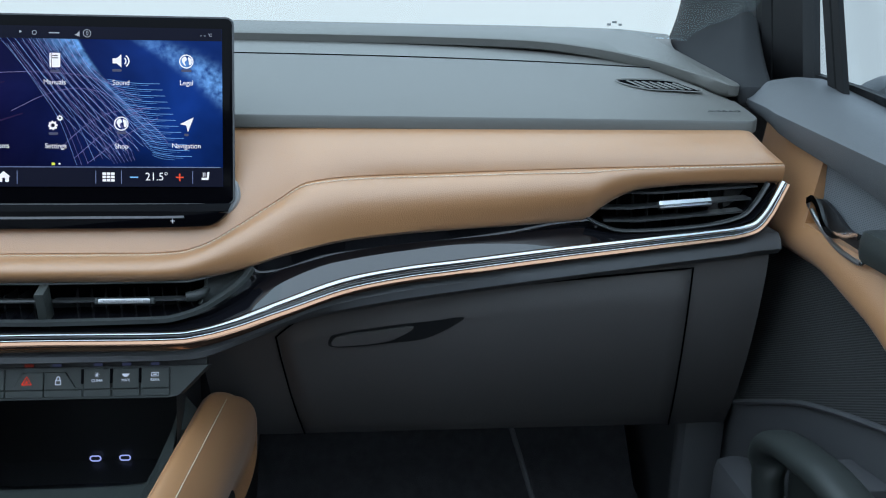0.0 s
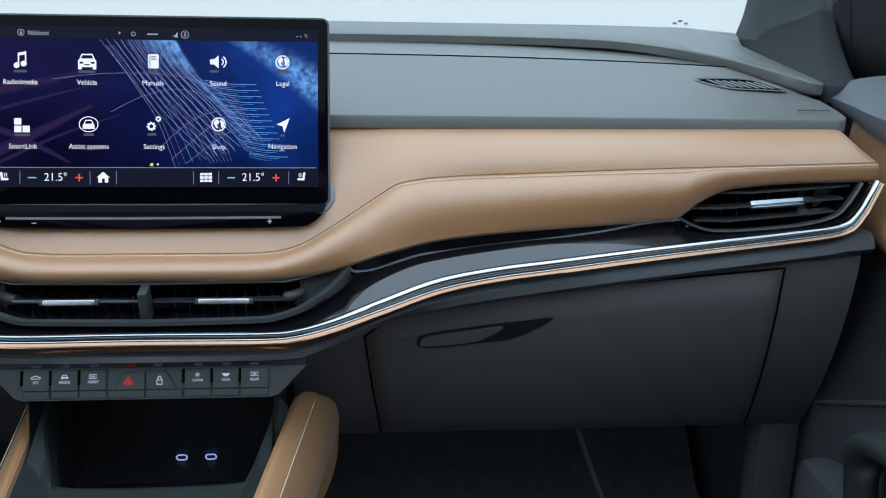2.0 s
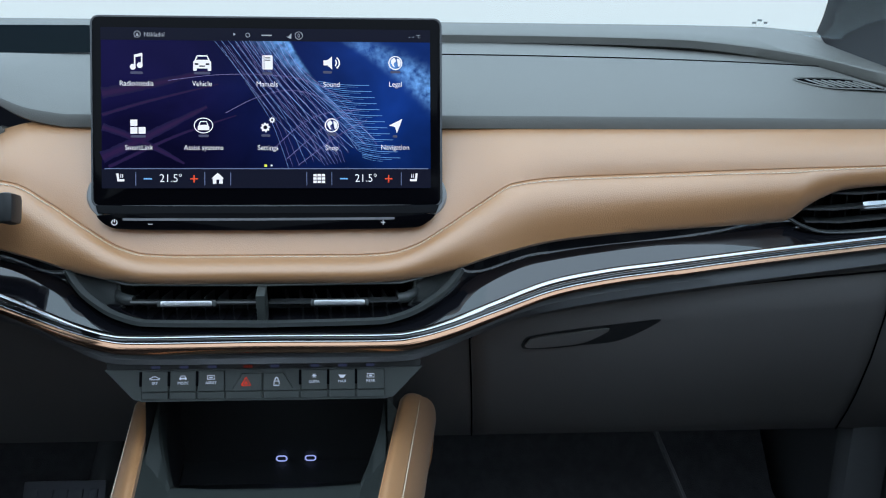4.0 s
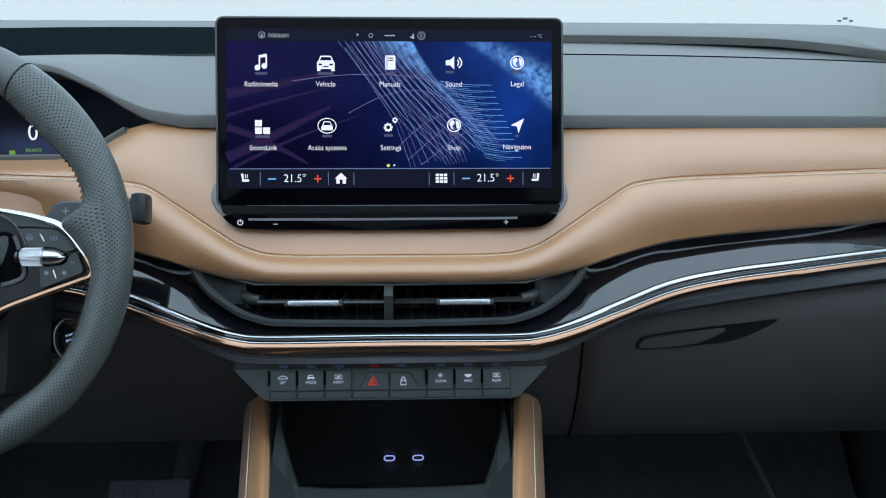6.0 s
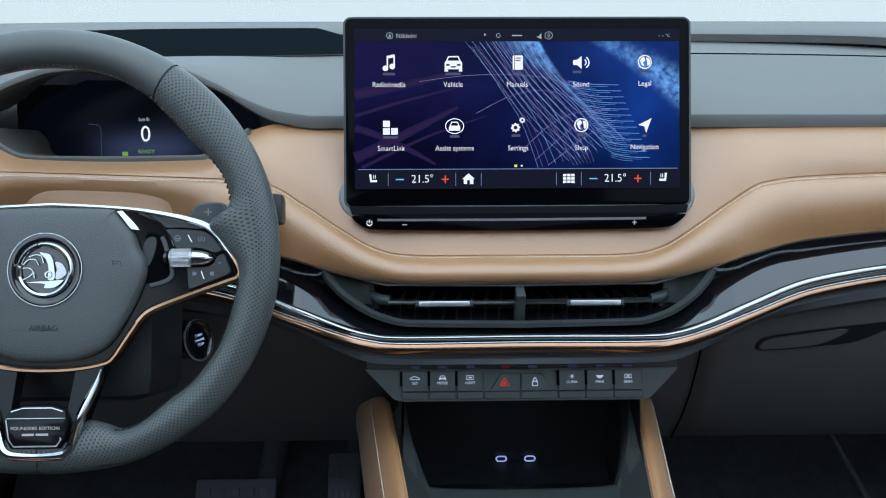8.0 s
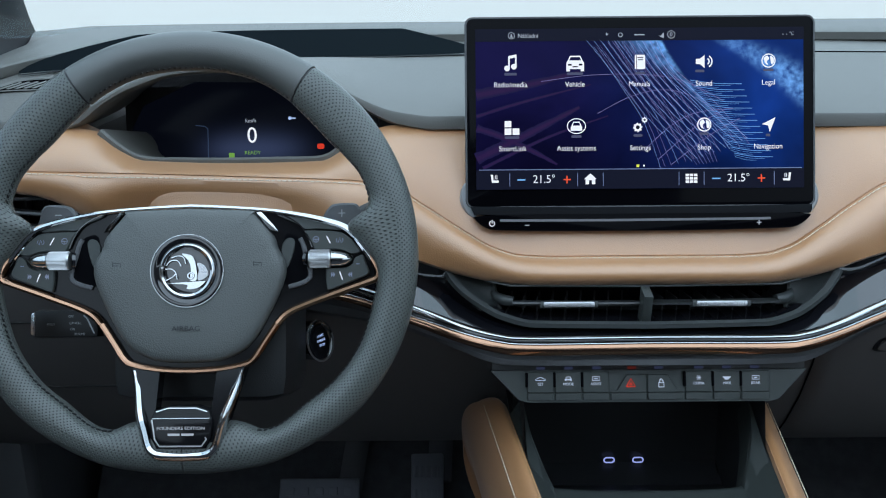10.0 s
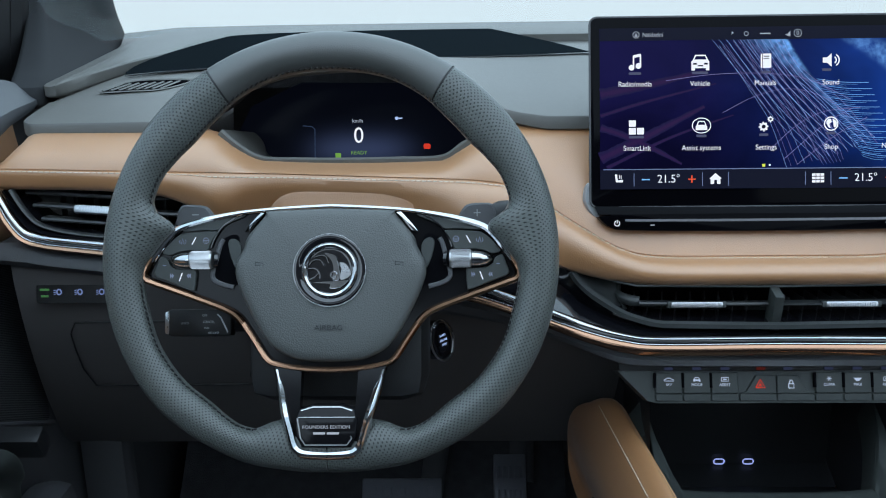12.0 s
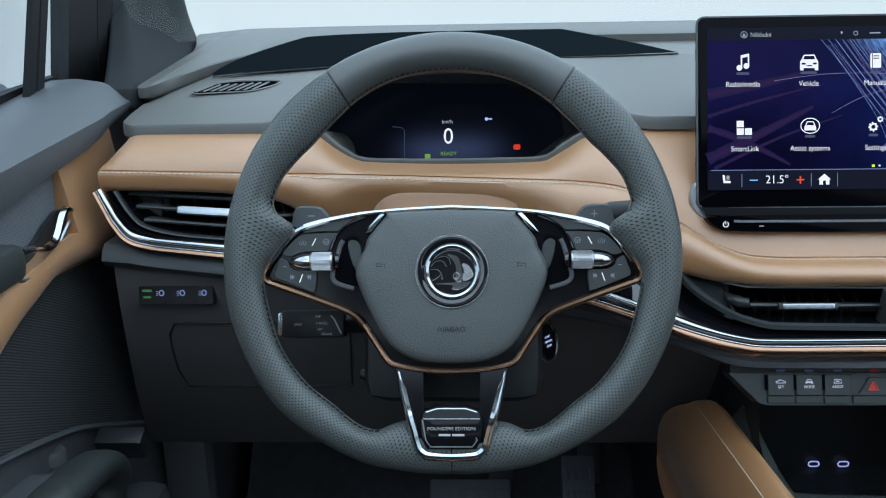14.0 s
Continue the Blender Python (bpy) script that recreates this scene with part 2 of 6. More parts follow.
def words(name, body, size, material, parent, x, y, z, depth=0.0002, label="", wide=1.0, m=None, thin=0.0):
    cu = bpy.data.curves.new(name, "FONT")
    cu.body, cu.size, cu.align_x, cu.align_y, cu.extrude = body, size, "CENTER", "CENTER", depth
    cu.offset = -thin * size
    tmp = new(name, cu)
    bpy.context.view_layer.update()
    me = bpy.data.meshes.new_from_object(tmp.evaluated_get(bpy.context.evaluated_depsgraph_get()))
    bpy.data.objects.remove(tmp)
    bpy.data.curves.remove(cu)
    me.name = name
    me.transform((m or Matrix.Translation((x, y, z))) @ Matrix.Diagonal((wide, 1, 1, 1)))
    me.materials.clear()
    me.materials.append(material)
    ob = new(name, me)
    ob.parent = parent
    if label:
        ob["label"] = label
    return ob


def flat(bm, outline, z, t=0.0003):
    return slab(bm, outline, z, z + t)


def disc(r, x=0, y=0, n=20, r2=None):
    return [(x + r * math.cos(2 * math.pi * i / n), y + (r2 or r) * math.sin(2 * math.pi * i / n)) for i in range(n)]


def ribbon(bm, pts, w, z, t=0.0003):
    """A thin flat line through 2D points."""
    p = [Vector(q) for q in pts]
    L, R = [], []
    for i in range(len(p)):
        d = (p[min(i + 1, len(p) - 1)] - p[max(i - 1, 0)]).normalized()
        s = Vector((-d.y, d.x)) * w / 2
        L.append((*(p[i] + s), z + t))
        R.append((*(p[i] - s), z + t))
    sheet(bm, [L, R])
    return bm

# ---- the shell of the car ----
def slab_obj(name, c, s, material, label, bevel=0.0, rot=None):
    bm = bmesh.new()
    box(bm, c, s, bevel, rot)
    return tagged(part(name, bm, material), label, name.split("_")[0], kind="structure")


slab_obj("floor", (0, -0.4, 0.085), (1.56, 3.0, 0.03), CARPET, "black carpeted car floor in deep shade")
slab_obj("wall_front", (0, 0.62, 0.45), (1.56, 0.04, 0.72), CARPET, "black insulated bulkhead behind the footwells")
# unseen walls close the cabin; their height sets how much light enters
slab_obj("wall_back", (0, -1.95, 0.66), (1.6, 0.05, 1.18), CARPET, "unseen black wall behind the camera, set to limit light")
for nm, x in (("wall_left", -.80), ("wall_right", .80)):
    slab_obj(nm, (x, -1.40, .45), (.05, 1.10, .75), DARK, "unseen dark side wall behind the front door, closing the cabin")
    slab_obj(nm, (x, -.60, .45), (.05, .50, .75), DARK, "unseen dark side wall below the door window, closing the cabin")
# unseen roof panel behind the camera, placed to limit and bounce light
bm = bmesh.new()
box(bm, (0, -1.55, 1.35), (1.50, .85, 0.03), .008)
tagged(part("ceiling", bm, LINER), "unseen grey cloth roof panel, placed to limit and bounce light", "ceiling", kind="structure")
for sx in (-1, 1):
    slab_obj("trim", (sx * 0.69, -0.75, 0.21), (0.1, 0.9, 0.22), BLACK, "black plastic door sill trim", 0.01)
# ---- dashboard: edges as (distance from the middle, y, z) ----
STITCH = [(0, -.045, .676), (.076, -.045, .676), (.107, -.043, .677), (.128, -.04, .682), (.16, -.03, .698), (.192, -.02, .717), (.223, -.017, .735), (.261, -.012, .739), (.315, -.01, .741), (.42, -.01, .745), (.70, -.018, .755)]
HEM = [(0, -.0690, .6590), (.072, -.0690, .6590), (.102, -.0670, .6588), (.134, -.0615, .6608), (.165, -.056, .6662), (.203, -.05, .677), (.258, -.035, .686), (.311, -.03, .691), (.366, -.025, .694), (.42, -.022, .697), (.485, -.015, .700), (.502, -.015, .713), (.52, -.015, .724), (.541, -.015, .731), (.602, -.015, .736), (.70, -.02, .739)]
STRIP = [(0, -.1, .6155), (.1, -.1, .6150), (.13, -.097, .6165), (.161, -.087, .622), (.199, -.073, .6325), (.252, -.054, .646), (.308, -.045, .6545), (.363, -.04, .660), (.463, -.034, .671), (.6, -.031, .686), (.632, -.030, .690), (.650, -.0295, .696), (.661, -.028, .709), (.668, -.026, .722), (.676, -.023, .7375)]
LEDGE = [(0, -.098, .594), (.123, -.092, .593), (.176, -.070, .604), (.233, -.044, .614), (.466, -.032, .643), (.70, -.03, .671)]
SLOT = [(0, -.088, .626), (.098, -.086, .627), (.123, -.080, .631), (.15, -.068, .643), (.166, -.055, .654), (.174, -.049, .664), (.203, -.045, .675), (.258, -.032, .684), (.311, -.027, .689), (.42, -.02, .695), (.485, -.014, .699), (.505, -.014, .692), (.53, -.018, .687), (.6, -.02, .692), (.64, -.02, .702), (.66, -.02, .725), (.676, -.02, .738)]
XS = [i * 0.0067 for i in range(-101, 102)]


def edge(tab, x):
    a = abs(x)
    return Vector((x, ev(tab, a, 1), ev(tab, a, 2)))


HOODLOW = [(-.52, .7815), (-.497, .778), (-.478, .764), (-.455, .752), (-.373, .749), (-.29, .751), (-.27, .762), (-.250, .774), (-.225, .7815)]
HOODTOP = [(-.54, .791), (-.512, .797), (-.494, .808), (-.468, .823), (-.426, .836), (-.373, .839), (-.32, .835), (-.278, .820), (-.25, .806), (-.222, .796), (-.19, .791)]
BACK = [(0, .56), (.5, .55), (.62, .525), (.70, .487), (.718, .465), (.765, .30)]


def roll(s, h, k):
    """How far the padded leather stands out between its seam and its hem."""
    d = h - s
    pad_ = Vector((0, d.z, -d.y)).normalized() * .0125 * math.sin(math.pi * k**.8)
    full_ = 2.25
    q = k * full_
    arch = Vector((0, d.y * (math.sin(q) / math.sin(full_) - k), d.z * ((1 - math.cos(q)) / (1 - math.cos(full_)) - k)))
    return arch.lerp(pad_, min(1.0, abs(d.z) / .045) ** 1.5)


dash = thing("dashboard", pose(0, 0, 0), "car dashboard with grey soft top and cognac leather band", "dashboard")

# leather band with its rolled hem
bm = bmesh.new()
rows = []
for x in XS:
    a = abs(x)
    s, h = edge(STITCH, x), edge(HEM, x)
    drop = 0.0 if a < .652 else (a - .652) / .025
    c = Vector((x, .036, .7815 - 0.022 * drop**2))
    deep = .03
    if -.52 < x < -.225:
        c.z = ev(HOODLOW, x)
        deep = .13
    r = [c + Vector((0, deep, .003 if deep < .1 else -.035)), c]
    for k in (.2, .4, .6, .8):
        q = c.lerp(s, k)
        q.y -= 0.012 * math.sin(math.pi * k) * (.5 + .5 * min(1, max(0, (a - .10) / .2)))
        r.append(q)
    r += [s + Vector((0, .0004, .0006)), s + Vector((0, .0012, 0)), s + Vector((0, .0, -.0007))]
    for k in (.12, .25, .4, .55, .7, .82, .92):
        r.append(s.lerp(h, k) + roll(s, h, k))
    r += [h, h + Vector((0, .004, -.0035)), h + Vector((0, .014, -.005)), h + Vector((0, .04, -.002))]
    dent = max(0.0, 1 - abs((x + .376) / .105) ** 4)
    if dent:
        for n_ in range(9, len(r)):
            r[n_] = r[n_] + Vector((0, .020 * dent * min(1, (n_ - 8) / 4), 0))
    rows.append(r)
sheet(bm, rows)
part("leather_band", bm, TAN, dash, "stitched cognac leather band")

# running stitch below the seam
bm = bmesh.new()
acc, last, n = 0.0, None, 0
fine = [i * 0.0005 for i in range(-1350, 1351)]
run = []
for x in fine:
    s, h = edge(STITCH, x), edge(HEM, x)
    d = h - s
    k = .0030 / d.length
    out = Vector((0, d.z, -d.y)).normalized()
    s = s + d * k + roll(s, h, k) + out * .0002
    if last is not None:
        acc += (s - last).length
    last = s
    run.append((acc, s))
i = 0
while i < len(run) - 1:
    j = i
    while j < len(run) - 1 and run[j][0] - run[i][0] < .0034:
        j += 1
    sweep(bm, [run[i][1], run[(i + j) // 2][1] + Vector((0, -.0002, 0)), run[j][1]], ring(.00050, .00050, 5))
    while j < len(run) - 1 and run[j][0] - run[i][0] < .0047:
        j += 1
    i = j if j > i else i + 1
tagged(part("stitching", bm, THREAD, dash, "cream running stitch", weld=False), kind="stuff")

# soft top: front lip, sloping pad, valley and the arched shelf below the windscreen
TOPARC = [(0, .47), (.25, .47), (.42, .455), (.52, .42), (.58, .36), (.627, .25), (.652, .18), (.672, .118), (.686, .125), (.694, .30), (.705, .40), (.718, .455)]
SHELFZ = [(0, .8395), (.5, .838), (.58, .834), (.627, .828), (.655, .820), (.68, .813), (.686, .8135), (.694, .822), (.705, .833), (.718, .845)]
bm = bmesh.new()
rows = []
for x in XS:
    a = abs(x)
    e = max(0.0, a - .655) / .02
    f0 = .028 + .02 * e * e
    zf = .791 - .003 * (a / .7) ** 2
    lift = max(0.0, ev(HOODTOP, x) - .791)
    zf += lift
    f0 += lift * .45
    th = .0125 - .0065 * min(1, lift / .02)
    r = [(x, f0 + .05 + .08 * min(1, lift / .01), zf - th - .0065 * min(1, .01 / (lift + .01))), (x, f0 + .006, zf - th - .003), (x, f0, zf - th), (x, f0, zf - .003), (x, f0 + .0015, zf - .0008), (x, f0 + .006, zf + .0005)]
    arc = ev(TOPARC, a)
    yb = max(f0 + .03, min(.25, arc - .006))
    for k in (.33, .66, 1):
        y = f0 + .006 + (yb - f0 - .006) * k
        r.append((x, y, zf + .0005 + (.0375 - lift - .009 * (a / .64) ** 3) * (y - f0) / (.252 - f0)))
    y1, z1 = r[-1][1], r[-1][2]
    r += [(x, y1 + .0015, z1 - .007), (x, y1 + .005, z1 - .007), (x, max(y1 + .007, arc - .008), z1 - .001), (x, max(y1 + .008, arc + .02), z1 + .0015)]
    rows.append(r)
sheet(bm, rows)
part("top_pad", bm, PAD, dash, "grey grained soft top")
bm = bmesh.new()
rows = []
for x in [i * 0.00355 for i in range(-202, 203)]:
    a = abs(x)
    arc = ev(TOPARC, a)
    z = ev(SHELFZ, a)
    zb = .85 - .004 * min(1, max(0, a - .66) / .05)
    back = ev(BACK, a)
    r = [(x, arc + .03, z - .016), (x, arc + .004, z - .013), (x, arc, z - .011), (x, arc - .001, z - .001), (x, arc + .004, z + .001)]
    for k in (.5, 1):
        r.append((x, arc + .004 + (back - arc - .004) * k, z + .001 + (zb - z) * k))
    r += [(x, back + .004, zb - .004), (x, back + .02, zb - .01)]
    rows.append(r)
sheet(bm, rows)
part("cowl_shelf", bm, PAD, dash, "arched grey shelf under the windscreen")

# thin black line that paints the gap behind the pad dark
bm = bmesh.new()
sweep(bm, [(x, min(.25, ev(TOPARC, abs(x)) - .006) + .0035, .8288 - .003 * (abs(x) / .7) ** 2 - .009 * (abs(x) / .64) ** 3) for x in [.10 + .0125 * i for i in range(43)]], ring(.0016, .0012, 6))
part("light_line", bm, HOLE, dash, "matt black line painting the gap behind the pad dark")

# piano black band between hem and bright strip
bm = bmesh.new()
rows = []
for x in [i * .0042 for i in range(-160, 161)]:
    g, s = edge(SLOT, x), edge(STRIP, x)
    g, s = g + Vector((0, .006, 0)), s + Vector((0, .006, .004))
    m = g.lerp(s, .42)
    m.y = g.y + .0012
    rows.append([g + Vector((0, .03, .002)), g, m, s, s + Vector((0, .02, -.004))])
sheet(bm, rows)
part("gloss_band", bm, GLOSS, dash, "piano black trim band")

# bright strip: silver bead above, dark groove, bead below tinted copper for a warm reflection
path = [edge(STRIP, -p[0]) for p in reversed(STRIP)][:-1] + [edge(STRIP, p[0]) for p in STRIP]
path = spline(path, 8)
BEADS = (("chrome_bead", CHROME, "polished chrome strip", -.001, (.0072, .0046), (.0008, .0033), .0036),
         ("groove", GLOSS, "gloss black groove", .0005, (.0042, .0002), (.0026, .0022), .0040),
         ("fine_bead", CHROME, "hairline chrome strip", -.0040, (.0024, -.0016), (.0006, .0006), .0012),
         ("copper_bead", WARM_TINT, "chrome strip tinted copper for its warm reflection", -.0030, (-.0032, -.0055), (.0054, .0036), .005))
for nm, material, words_, dy, dzs, hgts, dep in BEADS:
    bm = bmesh.new()
    rows = []
    for i, p in enumerate(path):
        a = abs(p.x)
        k = min(1.0, max(0.0, (a - .12) / .12))
        k = k * k * (3 - 2 * k)
        thin = 1 - .75 * max(0.0, a - .26)
        up_turn = max(0.0, a - .645) / .031
        t_ = (path[min(i + 1, len(path) - 1)] - path[max(i - 1, 0)]).normalized()
        side = t_.cross(Vector((0, 0, 1))).normalized()
        top = side.cross(t_)
        dz = (dzs[0] + (dzs[1] - dzs[0]) * k) * thin
        h = (hgts[0] + (hgts[1] - hgts[0]) * k) * thin * (1 - .45 * min(1, up_turn))
        c = p + Vector((0, dy, 0)) + top * dz * (1 - .35 * min(1, up_turn))
        rows.append([c + side * (dep * u) + top * (h * v_) for u, v_ in ring(1, 1, 14)])
    vs = sheet(bm, rows, closed=True)
    bm.faces.new(vs[0])
    bm.faces.new(list(reversed(vs[-1])))
    part(nm, bm, material, dash, words_)

# soft ledge under the strip and the dark lower fascia
bm = bmesh.new()
rows = []
for x in XS:
    s, l = edge(STRIP, min(max(x, -.65), .65)), edge(LEDGE, x)
    s.x = x
    top = s + Vector((0, .004, -.0105 + .002 * min(1, max(0, abs(x) - .26) / .3)))
    rows.append([top + Vector((0, .03, 0)), top, top.lerp(l, .3) + Vector((0, -.006, 0)), top.lerp(l, .7) + Vector((0, -.007, 0)), l, l + Vector((0, .005, -.002)), l + Vector((0, .04, -.003))])
sheet(bm, rows)
part("ledge", bm, DARK, dash, "rounded charcoal ledge")


def fascia_y(z):
    d = max(0.0, .655 - z)
    return -.030 + .25 * d + 1.5 * d * d


LOWTOP = [(.10, .591), (.123, .592), (.176, .603), (.233, .613), (.466, .642), (.70, .670)]
for sx in (-1, 1):
    bm = bmesh.new()
    rows = []
    for i in range(40):
        x = .112 + (.670 - .112) * i / 39
        zt = ev(LOWTOP, x)
        zb = .394
        r = [(sx * x, fascia_y(zt) + .06, zt)]
        for k in range(13):
            z = zt + (zb - zt) * k / 12
            wx = x + max(0, x - .45) / .226 * .054 * (fascia_y(z) + .03) / .167
            r.append((sx * wx, fascia_y(z) + .004, z))
        r.append((sx * (x + max(0, x - .45) / .226 * .054), fascia_y(zb) + .06, zb - .004))
        rows.append(r)
    sheet(bm, rows)
    part("lower_fascia", bm, FASCIA, dash, "charcoal lower fascia")

# glovebox lid
lid = thing("glovebox_lid", pose(0, 0, 0), "closed charcoal plastic glovebox lid with recessed pull", "glovebox")
LIDTOP = [(.19, .573), (.20, .587), (.217, .597), (.25, .606), (.304, .617), (.402, .631), (.60, .6515)]
bm = bmesh.new()
rows = []
N = 44
for i in range(N + 1):
    k = i / N
    r = []
    xt = .19 + (.592 - .19) * k
    zt = ev(LIDTOP, xt)
    for j in range(15):
        v = j / 14
        z = zt + (.397 - zt) * v
        left, right = .189 + .018 * (.573 - z) / .175, .592 + .057 * (fascia_y(z) + .03) / .167
        x = left + (right - left) * k
        r.append((x, fascia_y(z) - (.003 if 0 < j < 14 and 0 < i < N else -.004), z))
    rows.append(r)
sheet(bm, rows)
part("lid_panel", bm, FASCIA, lid)
bm = bmesh.new()
gl = []
for i in range(N + 1):
    xt = .187 + (.594 - .187) * i / N
    z = ev(LIDTOP, max(.19, xt)) + .0015
    gl.append((xt, fascia_y(z) + .0025, z))
gl = [(.189 + .018 * (.573 - z) / .175 - .002, fascia_y(z) + .0025, z) for z in (.395, .44, .49, .54)] + gl + [(.592 + .057 * (fascia_y(z) + .03) / .167 + .002, fascia_y(z) + .0025, z) for z in (.60, .54, .48, .44, .395)]
sweep(bm, gl, ring(.0009, .0010, 6))
part("lid_gap", bm, HOLE, lid, "dark shadow gap")


def on_fascia(bm, outline, off, t=.003):
    vs = [bm.verts.new((x, fascia_y(z) - off, z)) for x, z in outline]
    vb = [bm.verts.new((x, fascia_y(z) - off + t, z)) for x, z in outline]
    n = len(vs)
    bm.faces.new(vs)
    bm.faces.new(list(reversed(vb)))
    for i in range(n):
        bm.faces.new((vs[i], vs[(i + 1) % n], vb[(i + 1) % n], vb[i]))
    return bm


pull = [(p.x, p.y) for p in spline([(.241, .563), (.240, .575), (.250, .581), (.300, .590), (.345, .596), (.372, .599), (.352, .582), (.330, .571), (.30, .567), (.27, .563)], 4, True)]
part("pull_recess", on_fascia(bmesh.new(), pull, .0035), BLACK, lid, "dark pull recess")
flap = [(p.x, p.y) for p in spline([(.244, .5655), (.2435, .574), (.252, .579), (.285, .584), (.322, .589), (.306, .575), (.294, .570), (.27, .5665)], 4, True)]
part("pull_flap", on_fascia(bmesh.new(), flap, .0065, .005), FASCIA, lid, "charcoal pull flap")

# added black blocks keep the dash openings dark behind
bm = bmesh.new()
box(bm, (.21, .20, .70), (.86, .28, .14), .01)
box(bm, (-.585, .20, .70), (.12, .28, .14), .01)
box(bm, (-.37, .20, .655), (.32, .28, .05), .01)
part("dash_core", bm, BLACK, dash, "added black filler block closing the dash behind its openings", weld=False)

# ---- touchscreen ----
S = 0.292 / 575
scr = thing("touchscreen", pose(0, 0, .80, 74), "freestanding black centre touchscreen showing a lit blue menu", "screen")


def px(x, y):
    return (x - 745.5) * S, (192 - y) * S


def prect(x0, y0, x1, y1, r=0.0):
    a, b = px(x0, y1), px(x1, y0)
    return rect(a[0], a[1], b[0], b[1], r * S)


bm = bmesh.new()
o = prect(441, 32, 1052, 364, 12)
dome(bm, o, [(.90, -.022), (.965, -.019), (.992, -.012), (1, -.004), (1, -.0008), (.996, .0008), (.985, .0012)])
part("housing", bm, SCREENGLASS, scr, "black glass-fronted housing")
bm = bmesh.new()
path = [(x, y, .0004) for x, y in o]
sweep(bm, path, ring(.0011, .0009, 6), closed=True)
part("rim", bm, DARK, scr, "thin satin rim")


def screen_material():
    m = bpy.data.materials.new("lit_menu_picture")
    m.use_nodes = True
    nt = m.node_tree
    b = nt.nodes["Principled BSDF"]
    tc = nt.nodes.new("ShaderNodeTexCoord")
    sp = nt.nodes.new("ShaderNodeSeparateXYZ")
    nt.links.new(tc.outputs["Object"], sp.inputs[0])
    across = nt.nodes.new("ShaderNodeMapRange")
    across.inputs["From Min"].default_value, across.inputs["From Max"].default_value = -.146, .146
    nt.links.new(sp.outputs["X"], across.inputs["Value"])
    ramp = nt.nodes.new("ShaderNodeValToRGB")
    els = ramp.color_ramp.elements
    els[0].position, els[0].color = 0.0, (0.006, 0.005, 0.045, 1)
    els[1].position, els[1].color = 1.0, (0.004, 0.026, 0.17, 1)
    for p, c in ((0.3, (0.005, 0.005, 0.042, 1)), (0.55, (0.004, 0.010, 0.075, 1)), (0.85, (0.005, 0.032, 0.21, 1))):
        e = els.new(p)
        e.color = c
    nt.links.new(across.outputs[0], ramp.inputs[0])
    n = nt.nodes.new("ShaderNodeTexNoise")
    n.inputs["Scale"].default_value, n.inputs["Detail"].default_value, n.inputs["Distortion"].default_value = 14, 3, 0.6
    nt.links.new(tc.outputs["Object"], n.inputs["Vector"])
    down = nt.nodes.new("ShaderNodeMapRange")
    down.inputs["From Min"].default_value, down.inputs["From Max"].default_value = -.075, .02
    down.inputs["To Min"].default_value, down.inputs["To Max"].default_value = .35, 1.0
    nt.links.new(sp.outputs["Y"], down.inputs["Value"])
    k = mathnode(nt, "MULTIPLY", mathnode(nt, "MULTIPLY", n.outputs["Fac"], 2.0), down.outputs[0])
    # two soft plumes of light: one falling from the top, one rolling in from the side
    X, Y = sp.outputs["X"], sp.outputs["Y"]
    fall = mathnode(nt, "SUBTRACT", 0.069, Y)
    spine = mathnode(nt, "ADD", mathnode(nt, "MULTIPLY", fall, 0.45), 0.014)
    spine = mathnode(nt, "ADD", spine, mathnode(nt, "MULTIPLY", mathnode(nt, "MULTIPLY", fall, fall), 3.6))
    off = mathnode(nt, "SUBTRACT", X, spine)
    fade = nt.nodes.new("ShaderNodeMapRange")
    fade.inputs["From Min"].default_value, fade.inputs["From Max"].default_value = 0.10, 0.0
    nt.links.new(fall, fade.inputs["Value"])
    near = mathnode(nt, "MAXIMUM", mathnode(nt, "SUBTRACT", 1.0, mathnode(nt, "MULTIPLY", fall, 21.0)), 0.0)
    wid = mathnode(nt, "ADD", mathnode(nt, "MULTIPLY", near, 0.024), 0.0045)
    q = mathnode(nt, "ADD", mathnode(nt, "DIVIDE", mathnode(nt, "MINIMUM", off, 0.0), wid), mathnode(nt, "DIVIDE", mathnode(nt, "MAXIMUM", off, 0.0), 0.0016))
    plume_ = mathnode(nt, "MULTIPLY", mathnode(nt, "POWER", 2.718, mathnode(nt, "MULTIPLY", mathnode(nt, "MULTIPLY", q, q), -1.0)), fade.outputs[0])
    side = mathnode(nt, "MAXIMUM", mathnode(nt, "SUBTRACT", X, 0.0463), 0.0)
    crest = mathnode(nt, "SUBTRACT", 0.0696, mathnode(nt, "MULTIPLY", side, mathnode(nt, "ADD", mathnode(nt, "MULTIPLY", side, 2.7), 0.25)))
    off2 = mathnode(nt, "DIVIDE", mathnode(nt, "SUBTRACT", Y, crest), mathnode(nt, "ADD", mathnode(nt, "MULTIPLY", side, 0.15), 0.001))
    rise = mathnode(nt, "MULTIPLY", side, 11.0)
    wave_ = mathnode(nt, "MULTIPLY", mathnode(nt, "POWER", 2.718, mathnode(nt, "MULTIPLY", mathnode(nt, "POWER", mathnode(nt, "ABSOLUTE", off2), 3.0), -1.0)), rise)
    fine_ = nt.nodes.new("ShaderNodeTexNoise")
    fine_.inputs["Scale"].default_value, fine_.inputs["Detail"].default_value = 190, 5
    nt.links.new(tc.outputs["Object"], fine_.inputs["Vector"])
